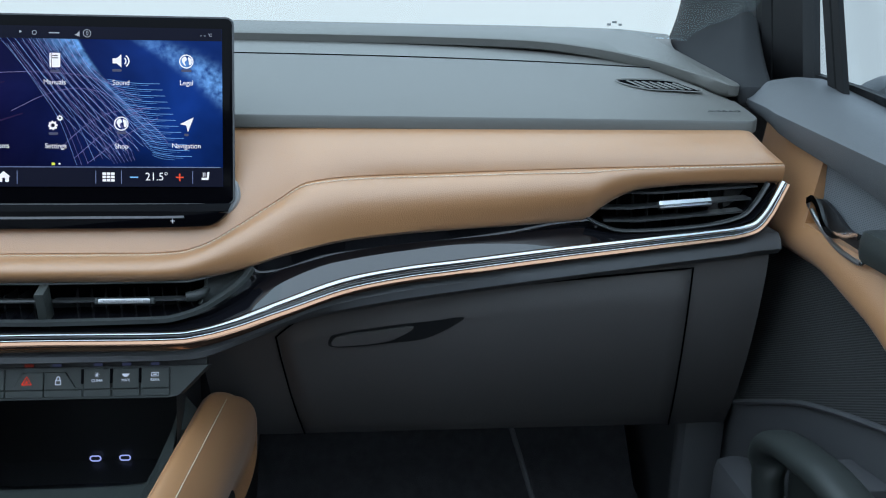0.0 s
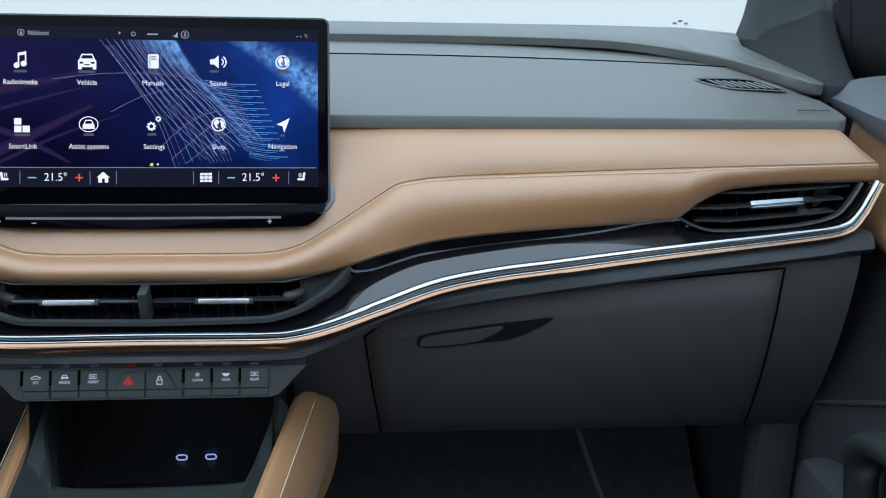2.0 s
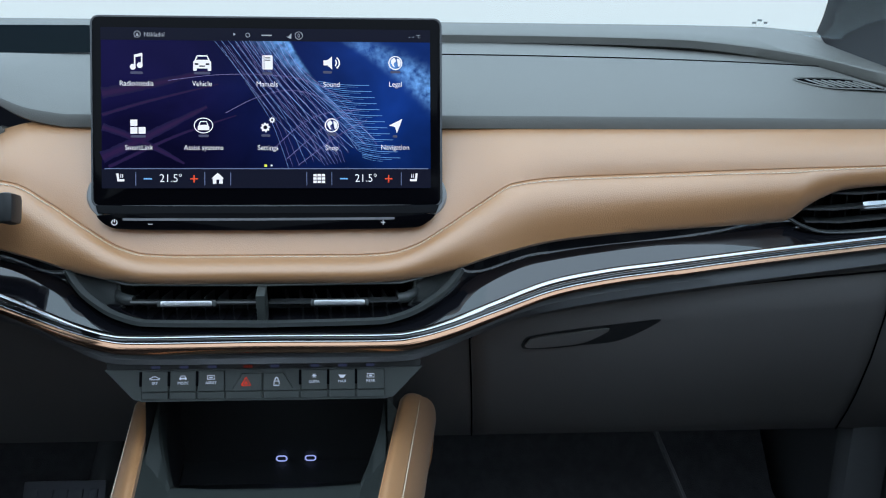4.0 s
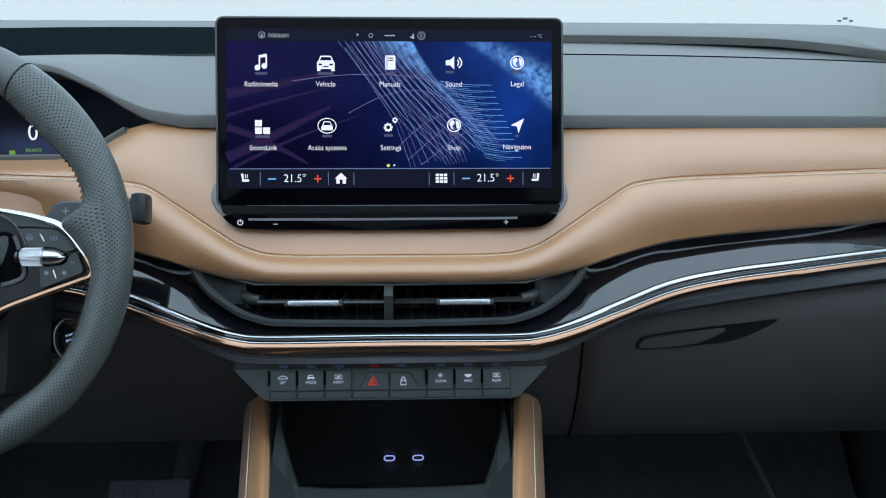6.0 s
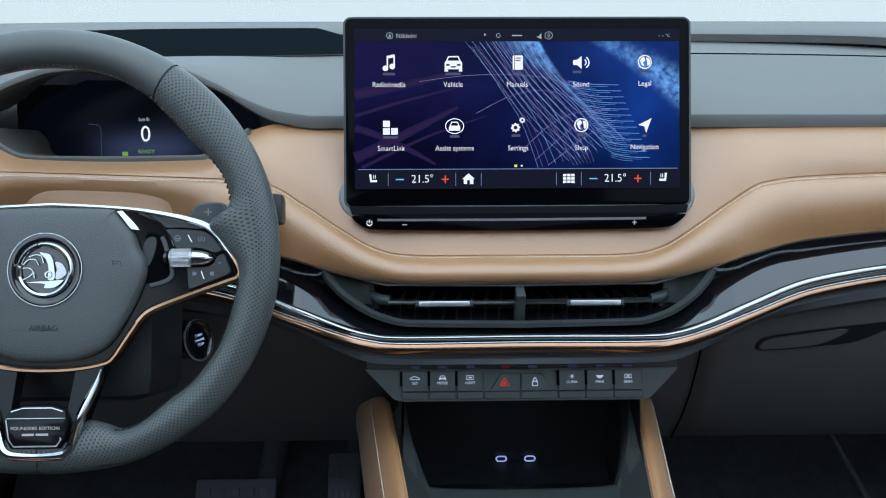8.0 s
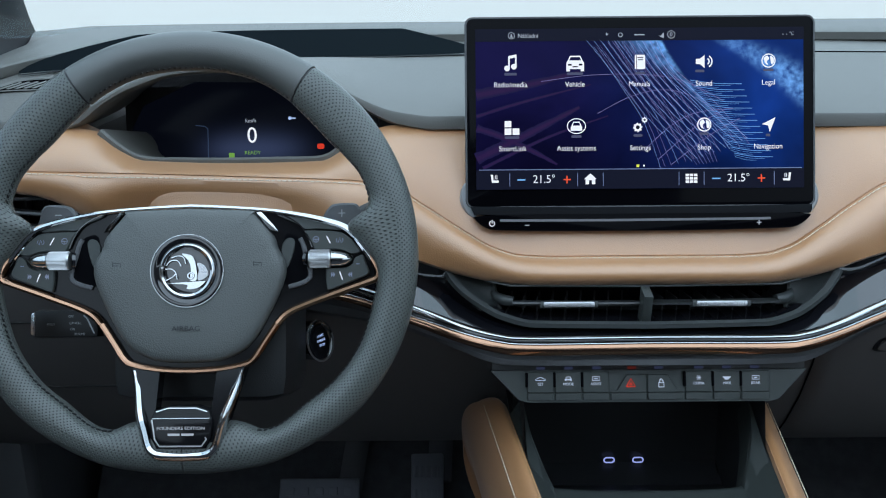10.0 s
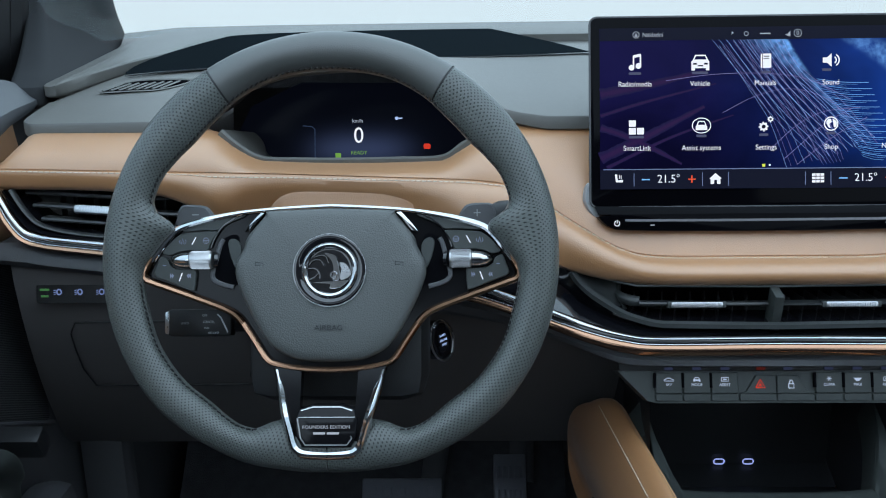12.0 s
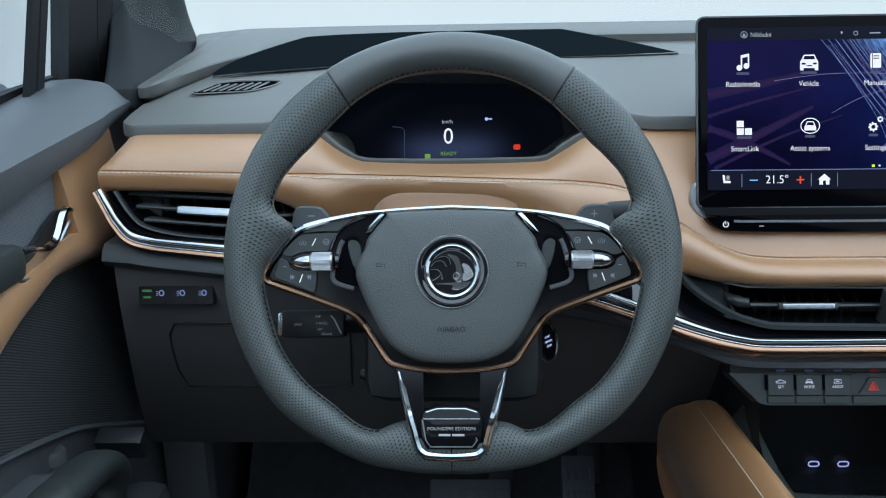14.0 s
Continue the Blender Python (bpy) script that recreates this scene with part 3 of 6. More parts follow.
    both = mathnode(nt, "MULTIPLY", mathnode(nt, "ADD", plume_, mathnode(nt, "MULTIPLY", wave_, 0.8)), mathnode(nt, "MAXIMUM", mathnode(nt, "SUBTRACT", mathnode(nt, "MULTIPLY", fine_.outputs["Fac"], 3.0), 0.75), 0.12))
    mixn = nt.nodes.new("ShaderNodeMix")
    mixn.data_type = "RGBA"
    mixn.clamp_factor = True
    nt.links.new(both, mixn.inputs["Factor"])
    nt.links.new(ramp.outputs[0], mixn.inputs[6])
    mixn.inputs[7].default_value = (0.16, 0.42, 0.95, 1)
    nt.links.new(mixn.outputs[2], b.inputs["Emission Color"])
    nt.links.new(mathnode(nt, "MAXIMUM", k, mathnode(nt, "MULTIPLY", both, 0.85)), b.inputs["Emission Strength"])
    b.inputs["Specular IOR Level"].default_value = 0.02
    b.inputs["Base Color"].default_value = (0.001, 0.001, 0.002, 1)
    b.inputs["Roughness"].default_value = 0.12
    return m


PICTURE = screen_material()
bm = bmesh.new()
flat(bm, prect(458, 52, 1033, 333), .0012, .0004)
panel = part("display", bm, PICTURE, scr, "lit blue and violet menu picture")


def emitter(name, color, k):
    return mat(name, color, 0.5, emit=k)


NET = emitter("pale_blue_line_light", (0.26, 0.42, 0.90), .95)
NET2 = emitter("bright_blue_line_light", (0.16, 0.42, 1.0), .75)
NETV = emitter("violet_line_light", (0.34, 0.32, 0.74), .60)
UIWHITE = emitter("white_screen_light", (0.85, 0.9, 1.0), 1.0)
UIRED = emitter("red_screen_light", (0.9, 0.10, 0.04), .9)
UIBLUE = emitter("blue_screen_light", (0.2, 0.5, 1.0), .9)
UIYEL = emitter("yellow_screen_light", (0.75, 0.85, 0.1), .9)
UIDARK = emitter("dark_screen_band", (0.003, 0.004, 0.016), 1.0)
UIGREY = emitter("grey_screen_and_plaque_glow", (0.42, 0.48, 0.58), .9)
UIRULE = emitter("screen_rule_light", (0.16, 0.22, 0.42), 1.0)
Z1, Z2, Z3 = .0017, .0021, .0025


def pts(*q):
    return [px(*p) for p in q]


def lit(name, material, z=Z3, fills=(), lines=(), label=""):
    bm = bmesh.new()
    for o in fills:
        flat(bm, o, z)
    for q, w in lines:
        ribbon(bm, q, w * S, z)
    return part(name, bm, material, panel, label, smooth=False, weld=False)


# the swirling net of the wallpaper
def wp(cx_, cy_):
    return (*px(501 + cx_ / 1.83, 40 + cy_ / 1.83), 0)


def rp(u, v):
    return (*px(458 + (u - 925) / 1.07, 52 + (v - 55) / 1.043), 0)


def strand(name, material, w, *q):
    line = [(p.x, p.y) for p in spline([rp(*p) for p in q], 8)]
    lit(name, material, Z1, lines=[([p for p in line if px(0, 298)[1] < p[1] < px(0, 53)[1]], w)])


for i in range(11):
    k = i / 10
    strand("wallpaper_line", NET, .42 + .25 * k, (1120 + 135 * k, 60), (1185 + 105 * k, 140 - 15 * k), (1250 + 92 * k, 222 - 45 * k), (1330 + 105 * k, 298 - 40 * k))
def cl(u, v):
    """From the picture's own grid to the grid of the strands."""
    return 925 + (428 + u / 1.725 - 458) * 1.07, 55 + (20 + v / 1.725 - 52) * 1.043


for i in range(12):
    k = (i / 11) ** 1.25
    strand("wallpaper_line", NETV if i % 3 else NET, .42 + .16 * k, *[cl(*q) for q in ((410 + 150 * k, 110 - 40 * k), (495 + 165 * k, 235 - 50 * k), (560 + 215 * k, 340 - 60 * k), (610 + 270 * k, 478 - 70 * k))])
for i in range(7):
    k = i / 6
    strand("wallpaper_line", NETV, .42, *[cl(*q) for q in ((470 + 150 * k, 88 + 62 * k), (520 + 165 * k, 180 + 66 * k), (600 + 135 * k, 300 + 40 * k), (720 + 60 * k, 470 - 10 * k))])
for q in (((420, 312), (520, 262), (620, 242), (720, 268), (800, 332)), ((560, 425), (640, 352), (720, 312), (830, 300)), ((250, 214), (400, 196), (560, 196), (680, 216), (800, 276)), ((600, 455), (720, 352), (810, 300)), ((640, 470), (760, 380), (850, 330))):
    strand("wallpaper_arc", NETV, .75, *[cl(*p) for p in q])
for i in range(13):
    k = i / 12
    x0, y0 = 610 + 140 * k, 190 + 235 * k
    bm = bmesh.new()
    for j in range(3):
        w_ = (165 - 40 * k) * (1 - .22 * j)
        q = spline([wp(x0, y0 + 5 * j), wp(x0 + w_ * .5, y0 + 11 + 5 * j), wp(x0 + w_, y0 + 13 + 5.5 * j)], 5)
        ribbon(bm, [(p.x, p.y) for p in q], (1.0 if j == 0 else .5) * S, Z1)
    part("wallpaper_sheaf", bm, NET2, panel, smooth=False, weld=False)


def plume(name, material, spine, widths, z):
    c = spline([(*px(*p), 0) for p in spine], 10)
    n = len(c)
    bm = bmesh.new()
    rnd2 = random.Random(len(name))
    up_, lo_ = [], []
    for i, p in enumerate(c):
        d = (c[min(i + 1, n - 1)] - c[max(i - 1, 0)]).normalized()
        w = ev(widths, i / (n - 1)) * S * (1 + .12 * rnd2.uniform(-1, 1))
        up_.append((p.x - d.y * w, p.y + d.x * w, z))
        lo_.append((p.x + d.y * w * .8, p.y - d.x * w * .8, z))
    sheet(bm, [up_, lo_])
    return part(name, bm, material, panel, smooth=False)


VIOS = [emitter("magenta_haze_light", c, 1.0) for c in ((0.008, 0.005, 0.046), (0.013, 0.005, 0.049), (0.020, 0.006, 0.052))]
for spine, wide_ in (([(459, 168), (500, 160), (560, 148), (640, 128)], 9), ([(459, 280), (510, 256), (570, 226), (640, 190)], 9), ([(459, 226), (500, 240), (560, 268), (600, 290)], 6), ([(459, 205), (520, 186), (580, 170), (660, 150)], 3), ([(470, 296), (540, 262), (600, 236), (690, 205)], 3)):
    for q, material, z in zip((1.25, .85, .45), VIOS, (.00163, .00166, .00169)):
        plume("streak", material, spine, [(0, wide_ * q), (.5, wide_ * .8 * q), (1, wide_ * .3 * q)], z)

lit("status_bar", UIDARK, Z2, [prect(458, 52, 1033, 74)])
lit("climate_bar", UIDARK, Z2, [prect(458, 299, 1033, 333)])
lit("rule", UIRULE, Z3, [prect(463, 298, 1029, 299.3)] + [prect(x, 305, x + 1, 328) for x in (516, 635, 680, 813, 857, 980)])


def label(body, x, y, size=12.8, material=UIWHITE, wide=.92):
    u, v = px(x, y)
    return words("caption", body, size * S, material, panel, u, v, Z3, .0001, wide=wide, thin=.005)


for body, x, y in (("Radio/media", 519, 150), ("Vehicle", 632, 150), ("Manuals", 745, 150), ("Sound", 858, 150), ("Legal", 971, 149), ("SmartLink", 522, 262), ("Assist systems", 634, 262), ("Settings", 746, 262), ("Shop", 858, 262), ("Navigation", 970, 261)):
    label(body, x, y)
for x in (577, 918):
    label("21.5°", x, 316, 20, wide=.95)
label("Nákladní", 550, 64.5, 11, UIGREY)
label("0", 801, 64, 10, UIGREY)
label("- -", 1000, 64, 12, UIGREY)
label("°C", 1012, 64, 8, UIGREY)


def ringed(x, y, r, w, n=20):
    c = px(x, y)
    return [(c[0] + r * S * math.cos(2 * math.pi * i / n), c[1] + r * S * math.sin(2 * math.pi * i / n)) for i in range(n + 1)], w


def dsc(x, y, r, n=16):
    return disc(r * S, *px(x, y), n)


# menu symbols
lit("note_symbol", UIWHITE, fills=[dsc(513, 121, 5), dsc(525, 118, 5)], lines=[(pts((516.5, 121), (516.5, 101)), 2.6), (pts((528.5, 118), (528.5, 98.5)), 2.6), (pts((515.5, 102), (529.5, 99)), 5)])
lit("car_symbol", UIWHITE, fills=[pts((617, 111), (621, 108), (644, 108), (648, 111), (648, 123), (617, 123)), pts((617, 127), (623, 127), (623, 121), (617, 121)), pts((642, 127), (648, 127), (648, 121), (642, 121))], lines=[(pts((620, 110), (624, 101), (641, 101), (645, 110)), 2.6)])
lit("car_symbol_slots", UIDARK, Z3 + .0003, [prect(620, 114, 626, 117), prect(639, 114, 645, 117), prect(628, 118, 637, 120)])
lit("book_symbol", UIWHITE, fills=[prect(737, 99, 755, 124, 2)])
lit("book_lines", UIDARK, Z3 + .0003, [prect(742, 103, 751, 104.6), prect(742, 107, 751, 108.6), prect(739.6, 99, 740.6, 124)])
arcs = []
for r in (6, 11):
    c = px(861, 111.5)
    arcs.append(([(c[0] + r * S * math.cos(a * .2), c[1] + r * S * math.sin(a * .2)) for a in range(-5, 6)], 2.3))
lit("speaker_symbol", UIWHITE, fills=[pts((844, 107), (851, 107), (859, 100), (859, 123), (851, 116), (844, 116))], lines=arcs)
for gx, gy in ((971, 111), (858, 222)):
    land = [(p.x, p.y) for p in spline([(*px(gx - 8, gy - 4), 0), (*px(gx - 2, gy - 9), 0), (*px(gx + 1, gy - 3), 0), (*px(gx - 3, gy + 1), 0), (*px(gx - 1, gy + 7), 0), (*px(gx - 5, gy + 5), 0)], 3, True)]
    land2 = [(p.x, p.y) for p in spline([(*px(gx + 3, gy - 8), 0), (*px(gx + 9, gy - 4), 0), (*px(gx + 9, gy + 4), 0), (*px(gx + 5, gy + 6), 0), (*px(gx + 4, gy), 0)], 3, True)]
    lit("globe_symbol", UIWHITE, fills=[land, land2], lines=[ringed(gx, gy, 11.5, 2)])
lit("tiles_symbol", UIWHITE, fills=[prect(508, 213, 520, 224), prect(508, 226, 520, 237.5), prect(522, 226, 534, 237.5)])
lit("assist_symbol", UIWHITE, fills=[pts((624, 224), (628, 222), (640, 222), (644, 224), (644, 231), (624, 231))], lines=[(pts((626, 223), (629, 216), (639, 216), (642, 223)), 2)] + [([(px(634, 223)[0] + 16 * S * math.cos(a), px(634, 223)[1] + 13 * S * math.sin(a)) for a in [b + i * .2 for i in range(-4, 5)]], 1.6) for b in (0, math.pi / 2, math.pi, -math.pi / 2)])
gears = []
for cx_, cy_, r in ((741.5, 226, 8.5), (753.5, 213, 5.2)):
    o = []
    c = px(cx_, cy_)
    for i in range(32):
        rr = (r if i % 4 in (0, 1) else r * .74) * S
        o.append((c[0] + rr * math.cos(i * math.pi / 16), c[1] + rr * math.sin(i * math.pi / 16)))
    gears.append(o)
lit("gear_symbol", UIWHITE, fills=gears)
lit("gear_hole", UIDARK, Z3 + .0003, [dsc(741.5, 226, 3.4), dsc(753.5, 213, 2)])
lit("arrow_symbol", UIWHITE, fills=[pts((959, 222), (983, 210), (973, 236), (970, 224.5))])
MIRRORED = emitter("dim_symbol_reflection", (0.07, 0.08, 0.15), 1.0)
for x, y, w_ in ((519, 131, 11), (632, 131, 14), (746, 131, 9), (851, 128, 8), (971, 127, 9), (521, 242, 13), (634, 241, 9), (742, 240, 8), (858, 238, 8), (970, 241, 4)):
    lit("symbol_reflection", MIRRORED, Z2, [prect(x - w_, y - 2.2, x + w_, y + 2.2, 2)])
# climate row
for x in (490, 1003):
    k = 1 if x < 700 else -1
    lit("seat_symbol", UIWHITE, fills=[pts((x - 7 * k, 307), (x - 3 * k, 307), (x - 2 * k, 317), (x + 7 * k, 317), (x + 7 * k, 321), (x - 5 * k, 321))] if k > 0 else [list(reversed(pts((x - 7 * k, 307), (x - 3 * k, 307), (x - 2 * k, 317), (x + 7 * k, 317), (x + 7 * k, 321), (x - 5 * k, 321))))], lines=[(pts((x + 1 * k, 308), (x + 1 * k, 315)), 1.2), (pts((x + 4 * k, 308), (x + 4 * k, 315)), 1.2)])
for x in (537, 879):
    lit("minus_symbol", UIBLUE, fills=[prect(x - 7, 315.3, x + 7, 317.6)])
for x in (617, 958):
    lit("plus_symbol", UIRED, fills=[prect(x - 6.5, 315.3, x + 6.5, 317.5), prect(x - 1.1, 310, x + 1.1, 323)])
lit("home_symbol", UIWHITE, fills=[pts((647, 316), (658, 306), (669, 316)), prect(649.5, 315, 655.5, 325), prect(660.5, 315, 666.5, 325), prect(649.5, 315, 666.5, 318)])
lit("apps_symbol", UIWHITE, fills=[prect(825 + 7.3 * i, 308 + 5.8 * j, 831 + 7.3 * i, 312.4 + 5.8 * j) for i in range(3) for j in range(3)])
lit("page_dot", UIYEL, fills=[prect(739, 291, 744, 295.5)])
lit("page_dot", UIWHITE, fills=[prect(750.5, 291.5, 753.5, 294.5)])
lit("mute_symbol", UIGREY, fills=[pts((779, 66), (783, 66), (788, 60), (788, 70), (783, 68))])
lit("pointer_symbol", UIGREY, fills=[pts((687, 60), (691, 62.5), (687, 65))])
lit("compass_symbol", UIGREY, fills=[pts((518.5, 67), (521, 60.5), (523.5, 67))], lines=[ringed(521, 64, 5.5, 1)])
lit("count_ring", UIGREY, lines=[ringed(801, 64, 6.5, 1)])
lit("phone_symbol", UIGREY, lines=[ringed(712, 64, 3.5, 1)])
lit("clock_dash", UIGREY, lines=[(pts((736, 64), (754, 64)), 2)])

# lower lip, touch slider and silver stand behind the screen
bm = bmesh.new()
rows = [[(x, y, z) for x, y in pts((446, 361), (600, 363), (745.5, 363.5), (891, 363), (1048, 361))] for z in (-.006, .0005)]
rows += [[(*px(x, y), .004) for x, y in ((449, 368), (600, 370), (745.5, 370.5), (891, 370), (1046, 368))]]
rows += [[(*px(x, y), .006) for x, y in ((453, 377), (600, 379), (745.5, 379.5), (891, 379), (1042, 377))]]
rows += [[(*px(x, y), -.01) for x, y in ((453, 380), (600, 382), (745.5, 382), (891, 382), (1042, 380))]]
sheet(bm, rows)
part("lower_lip", bm, SCREENGLASS, scr, "sloping gloss lip")
bm = bmesh.new()
bar_o = soften(pts((449, 377), (745, 377), (1043, 377), (1038, 386), (1020, 400), (1000, 405), (745, 408), (492, 406), (472, 401), (455, 388)))
dome(bm, bar_o, [(1, -.03), (1, .006), (.995, .0095), (.975, .0105)])
bar = part("touch_slider", bm, SCREENGLASS, scr, "piano black touch slider bar")
# pale ribbon paints the highlight lying in the bar's hollow groove
bm = bmesh.new()
ribbon(bm, pts((498, 387.5), (520, 388), (700, 388.5), (940, 387.5), (968, 387)), 4.2 * S, .0108)
part("slider_groove", bm, mat("slider_highlight_gloss", (0.13, 0.125, 0.14), 0.3, coat=0.5), bar, "pale highlight painted along the touch groove")
bm = bmesh.new()
c0 = px(484, 393)
ribbon(bm, [(c0[0] + 4.5 * S * math.cos(a), c0[1] + 4.5 * S * math.sin(a)) for a in [2.1 + i * .32 for i in range(17)]], 1.5 * S, .0108)
ribbon(bm, pts((484, 387), (484, 393)), 1.5 * S, .0108)
part("power_symbol", bm, UIWHITE, bar, smooth=False, weld=False)
bm = bmesh.new()
flat(bm, prect(541, 395.5, 549, 397), .0108)
part("quieter_symbol", bm, UIGREY, bar, smooth=False)
bm = bmesh.new()
flat(bm, prect(944, 393.5, 952, 395), .0108)
flat(bm, prect(947.3, 390, 948.8, 398.5), .0108)
part("louder_symbol", bm, UIGREY, bar, smooth=False, weld=False)
for sx in (-1, 1):
    bm = bmesh.new()
    e_o = [(sx * p.x, p.y) for p in spline([(.150, -.066, 0), (.157, -.066, 0), (.1605, -.075, 0), (.160, -.084, 0), (.154, -.094, 0), (.146, -.097, 0), (.140, -.08, 0)], 5, True)]
    slab(bm, e_o, -.03, -.0005, .002)
    part("stand_ear", bm, EAR, scr, "silver painted stand side")

# ---- centre air vent ----
VENTGREY = mat("dark_vent_grey", (0.034, 0.038, 0.038), 0.42, 0, 1500, 0.2, 0.05)
vent = thing("air_vent", pose(0, 0, 0), "black twin centre air vent with chrome tabs", "air vent", "air vents")
bm = bmesh.new()
sheet(bm, [[(x, y + (0 if y > -.03 else f), z) for x, f in ((-.165, .028), (-.12, .006), (0, 0), (.12, .006), (.165, .028))] for y, z in ((-.060, .668), (-.015, .665), (-.015, .615), (-.060, .616))])
part("duct", bm, HOLE, vent, "black duct")


def vent_inner(x):
    """The edge of the opening inside the frame: straight below, rising round at both ends."""
    a = abs(x)
    f = max(0.0, a - .118) / .054
    return Vector((math.copysign(min(a, .118) + .013 * math.sin(min(1, f) * math.pi / 2), x), -.066 + .02 * f, .6225 + .030 * f**1.3))


xs_ = [-.172 + .344 * i / 80 for i in range(81)]
bm = bmesh.new()
fr = [edge(SLOT, x) + Vector((0, -.001, .002)) for x in xs_]
sweep(bm, fr, [(.004, -.0020), (.004, .0018), (-.002, .0022), (-.0042, .0004), (-.003, -.0022)], up=(0, 0, 1))
part("frame", bm, VENTGREY, vent, "grey outer frame")
bm = bmesh.new()
rows = []
for x in xs_:
    q, i_ = edge(SLOT, x), vent_inner(x)
    rows.append([q + Vector((0, .0005, .0032)), q.lerp(i_, .25) + Vector((0, .004, -.0004)), q.lerp(i_, .6) + Vector((0, .006, -.0006)), i_ + Vector((0, .001, 0)), i_ + Vector((0, .006, .0005)), i_ + Vector((0, .05, .001))])
sheet(bm, rows)
part("end_shell", bm, VENTGREY, vent, "grey curved vent shell")
bm = bmesh.new()
sweep(bm, [vent_inner(x) + Vector((0, -.0005, .0004)) for x in xs_], ring(.0018, .0013, 8))
part("inner_lip", bm, BUTTON, vent, "grey inner lip")
bm = bmesh.new()
sweep(bm, [(-.150, -.048, .6630), (-.136, -.056, .6575), (-.118, -.063, .6555), (0, -.066, .6553), (.118, -.063, .6555), (.136, -.056, .6575), (.150, -.048, .6630)], ring(.0022, .0013, 8))
part("upper_lip", bm, VENTGREY, vent, "grey upper lip")
for sx in (-1, 1):
    bm = bmesh.new()
    sweep(bm, [(sx * .003, -.0665, .6400), (sx * .07, -.0665, .6402), (sx * .116, -.0650, .6405)], [(.007, -.0008), (.007, .0008), (-.005, .0015), (-.0064, 0), (-.005, -.0015)], up=(0, .15, 1))
    part("slat", bm, SLAT, vent)
    bm = bmesh.new()
    sweep(bm, [(sx * .115, -.0630, .6408), (sx * .122, -.0615, .6410), (sx * .129, -.057, .6425), (sx * .1325, -.050, .6450)], ring(.005, .0050, 12), sizes=[.9, 1, .9, .4])
    part("slat_end", bm, VENTGREY, vent, "rounded slat end")
    for i in range(9):
        bm = bmesh.new()
        box(bm, (sx * (.016 + .0125 * i), -.044, .6315), (.0012, .022, .017), .0004, pose(0, 0, 0, 0, 0, 12 * sx))
        part("vane", bm, BLACK, vent)
    bm = bmesh.new()
    x0 = sx * .066 - .0015
    box(bm, (x0, -.0725, .6408), (.0445, .007, .0052), .0018, pose(0, 0, 0, -20))
    tab = part("tab", bm, TABS, vent, "ribbed chrome tab")
    bm = bmesh.new()
    for i in range(20):
        box(bm, (x0 - .0195 + .00205 * i, -.0762, .6420), (.0008, .0010, .0034), 0, pose(0, 0, 0, -20))
    part("ribs", bm, SATIN, tab, smooth=False, weld=False)
    for d in (-1, 1):
        bm = bmesh.new()
        box(bm, (x0 + d * .0235, -.0712, .6405), (.0035, .007, .0058), .0012, pose(0, 0, 0, -20))
        part("tab_end", bm, VENTGREY, tab, "grey tab end")
bm = bmesh.new()
box(bm, (-.0021, -.0765, .6370), (.0078, .018, .037), .001, pose(0, 0, 0, 12))
part("divider", bm, BUTTON, vent, "grey centre divider")

# ---- outer air vents, one toward each door ----
for sx in (-1, 1):
    sv = thing("air_vent", pose(0, 0, 0), "black slatted air vent with chrome tab beside the door", "air vent", "air vents")
    bm = bmesh.new()
    o = [(.486, .699), (.50, .716), (.525, .733), (.56, .739), (.674, .742), (.660, .715), (.645, .698), (.60, .688), (.53, .683), (.50, .690)]
    sheet(bm, [[(sx * x, y, z) for x, z in o + o[:1]] for y in (-.002, .06)])
    part("duct", bm, BLACK, sv, "black duct")
    bm = bmesh.new()
    fr = spline([(sx * .488, -.010, .700), (sx * .503, -.012, .692), (sx * .53, -.014, .6865), (sx * .60, -.017, .692), (sx * .638, -.018, .701), (sx * .652, -.018, .714), (sx * .664, -.016, .735)], 6)
    sweep(bm, fr, ring(.004, .0018, 8))
    part("frame", bm, SLAT, sv)
    for x0, z0, x1, z1, y in ((.527, .7215, .656, .7295, .0), (.500, .7065, .650, .7175, -.002), (.508, .6945, .643, .7050, -.004)):
        bm = bmesh.new()
        sweep(bm, [(sx * x0, y + .006, z0), (sx * (x0 + .03), y, z0 + .001), (sx * x1, y, z1)], [(.012, -.001), (.012, .001), (-.006, .0016), (-.007, 0), (-.006, -.0016)], up=(0, .1, 1))
        part("slat", bm, SLAT, sv)
    for i in range(8):
        bm = bmesh.new()
        box(bm, (sx * (.53 + .0155 * i), .03, .711), (.0012, .03, .045), .0004, pose(0, 0, 0, 0, 0, -15 * sx))
        part("vane", bm, BLACK, sv)
    bm = bmesh.new()
    box(bm, (sx * .585, -.0095, .7125), (.053, .008, .0075), .002, pose(0, 0, 0, -30, -4 * sx, 0))
    tab = part("tab", bm, TABS, sv, "ribbed chrome tab")
    bm = bmesh.new()
    for i in range(20):
        box(bm, (sx * (.585 - .0215 + .00225 * i), -.0125, .7135 + .00016 * i), (.0008, .001, .0055), 0, pose(0, 0, 0, -30))
    part("ribs", bm, TABS, tab, smooth=False, weld=False)

# ---- button bar ----
bb = thing("button_bar", pose(0, -.0975, .5765, 67.5), "row of grey pushbuttons with white symbols above the tray", "switch panel")
W0, W1, H = .137, .108, .0125
bm = bmesh.new()
dome(bm, [(-W0, H), (-W1 - .004, -H - .0005), (-W1 + .004, -H - .0025), (W1 - .004, -H - .0025), (W1 + .004, -H - .0005), (W0, H)][::-1], [(1, -.02), (1, -.001), (.995, 0)])
part("carrier", bm, BUTTON, bb)
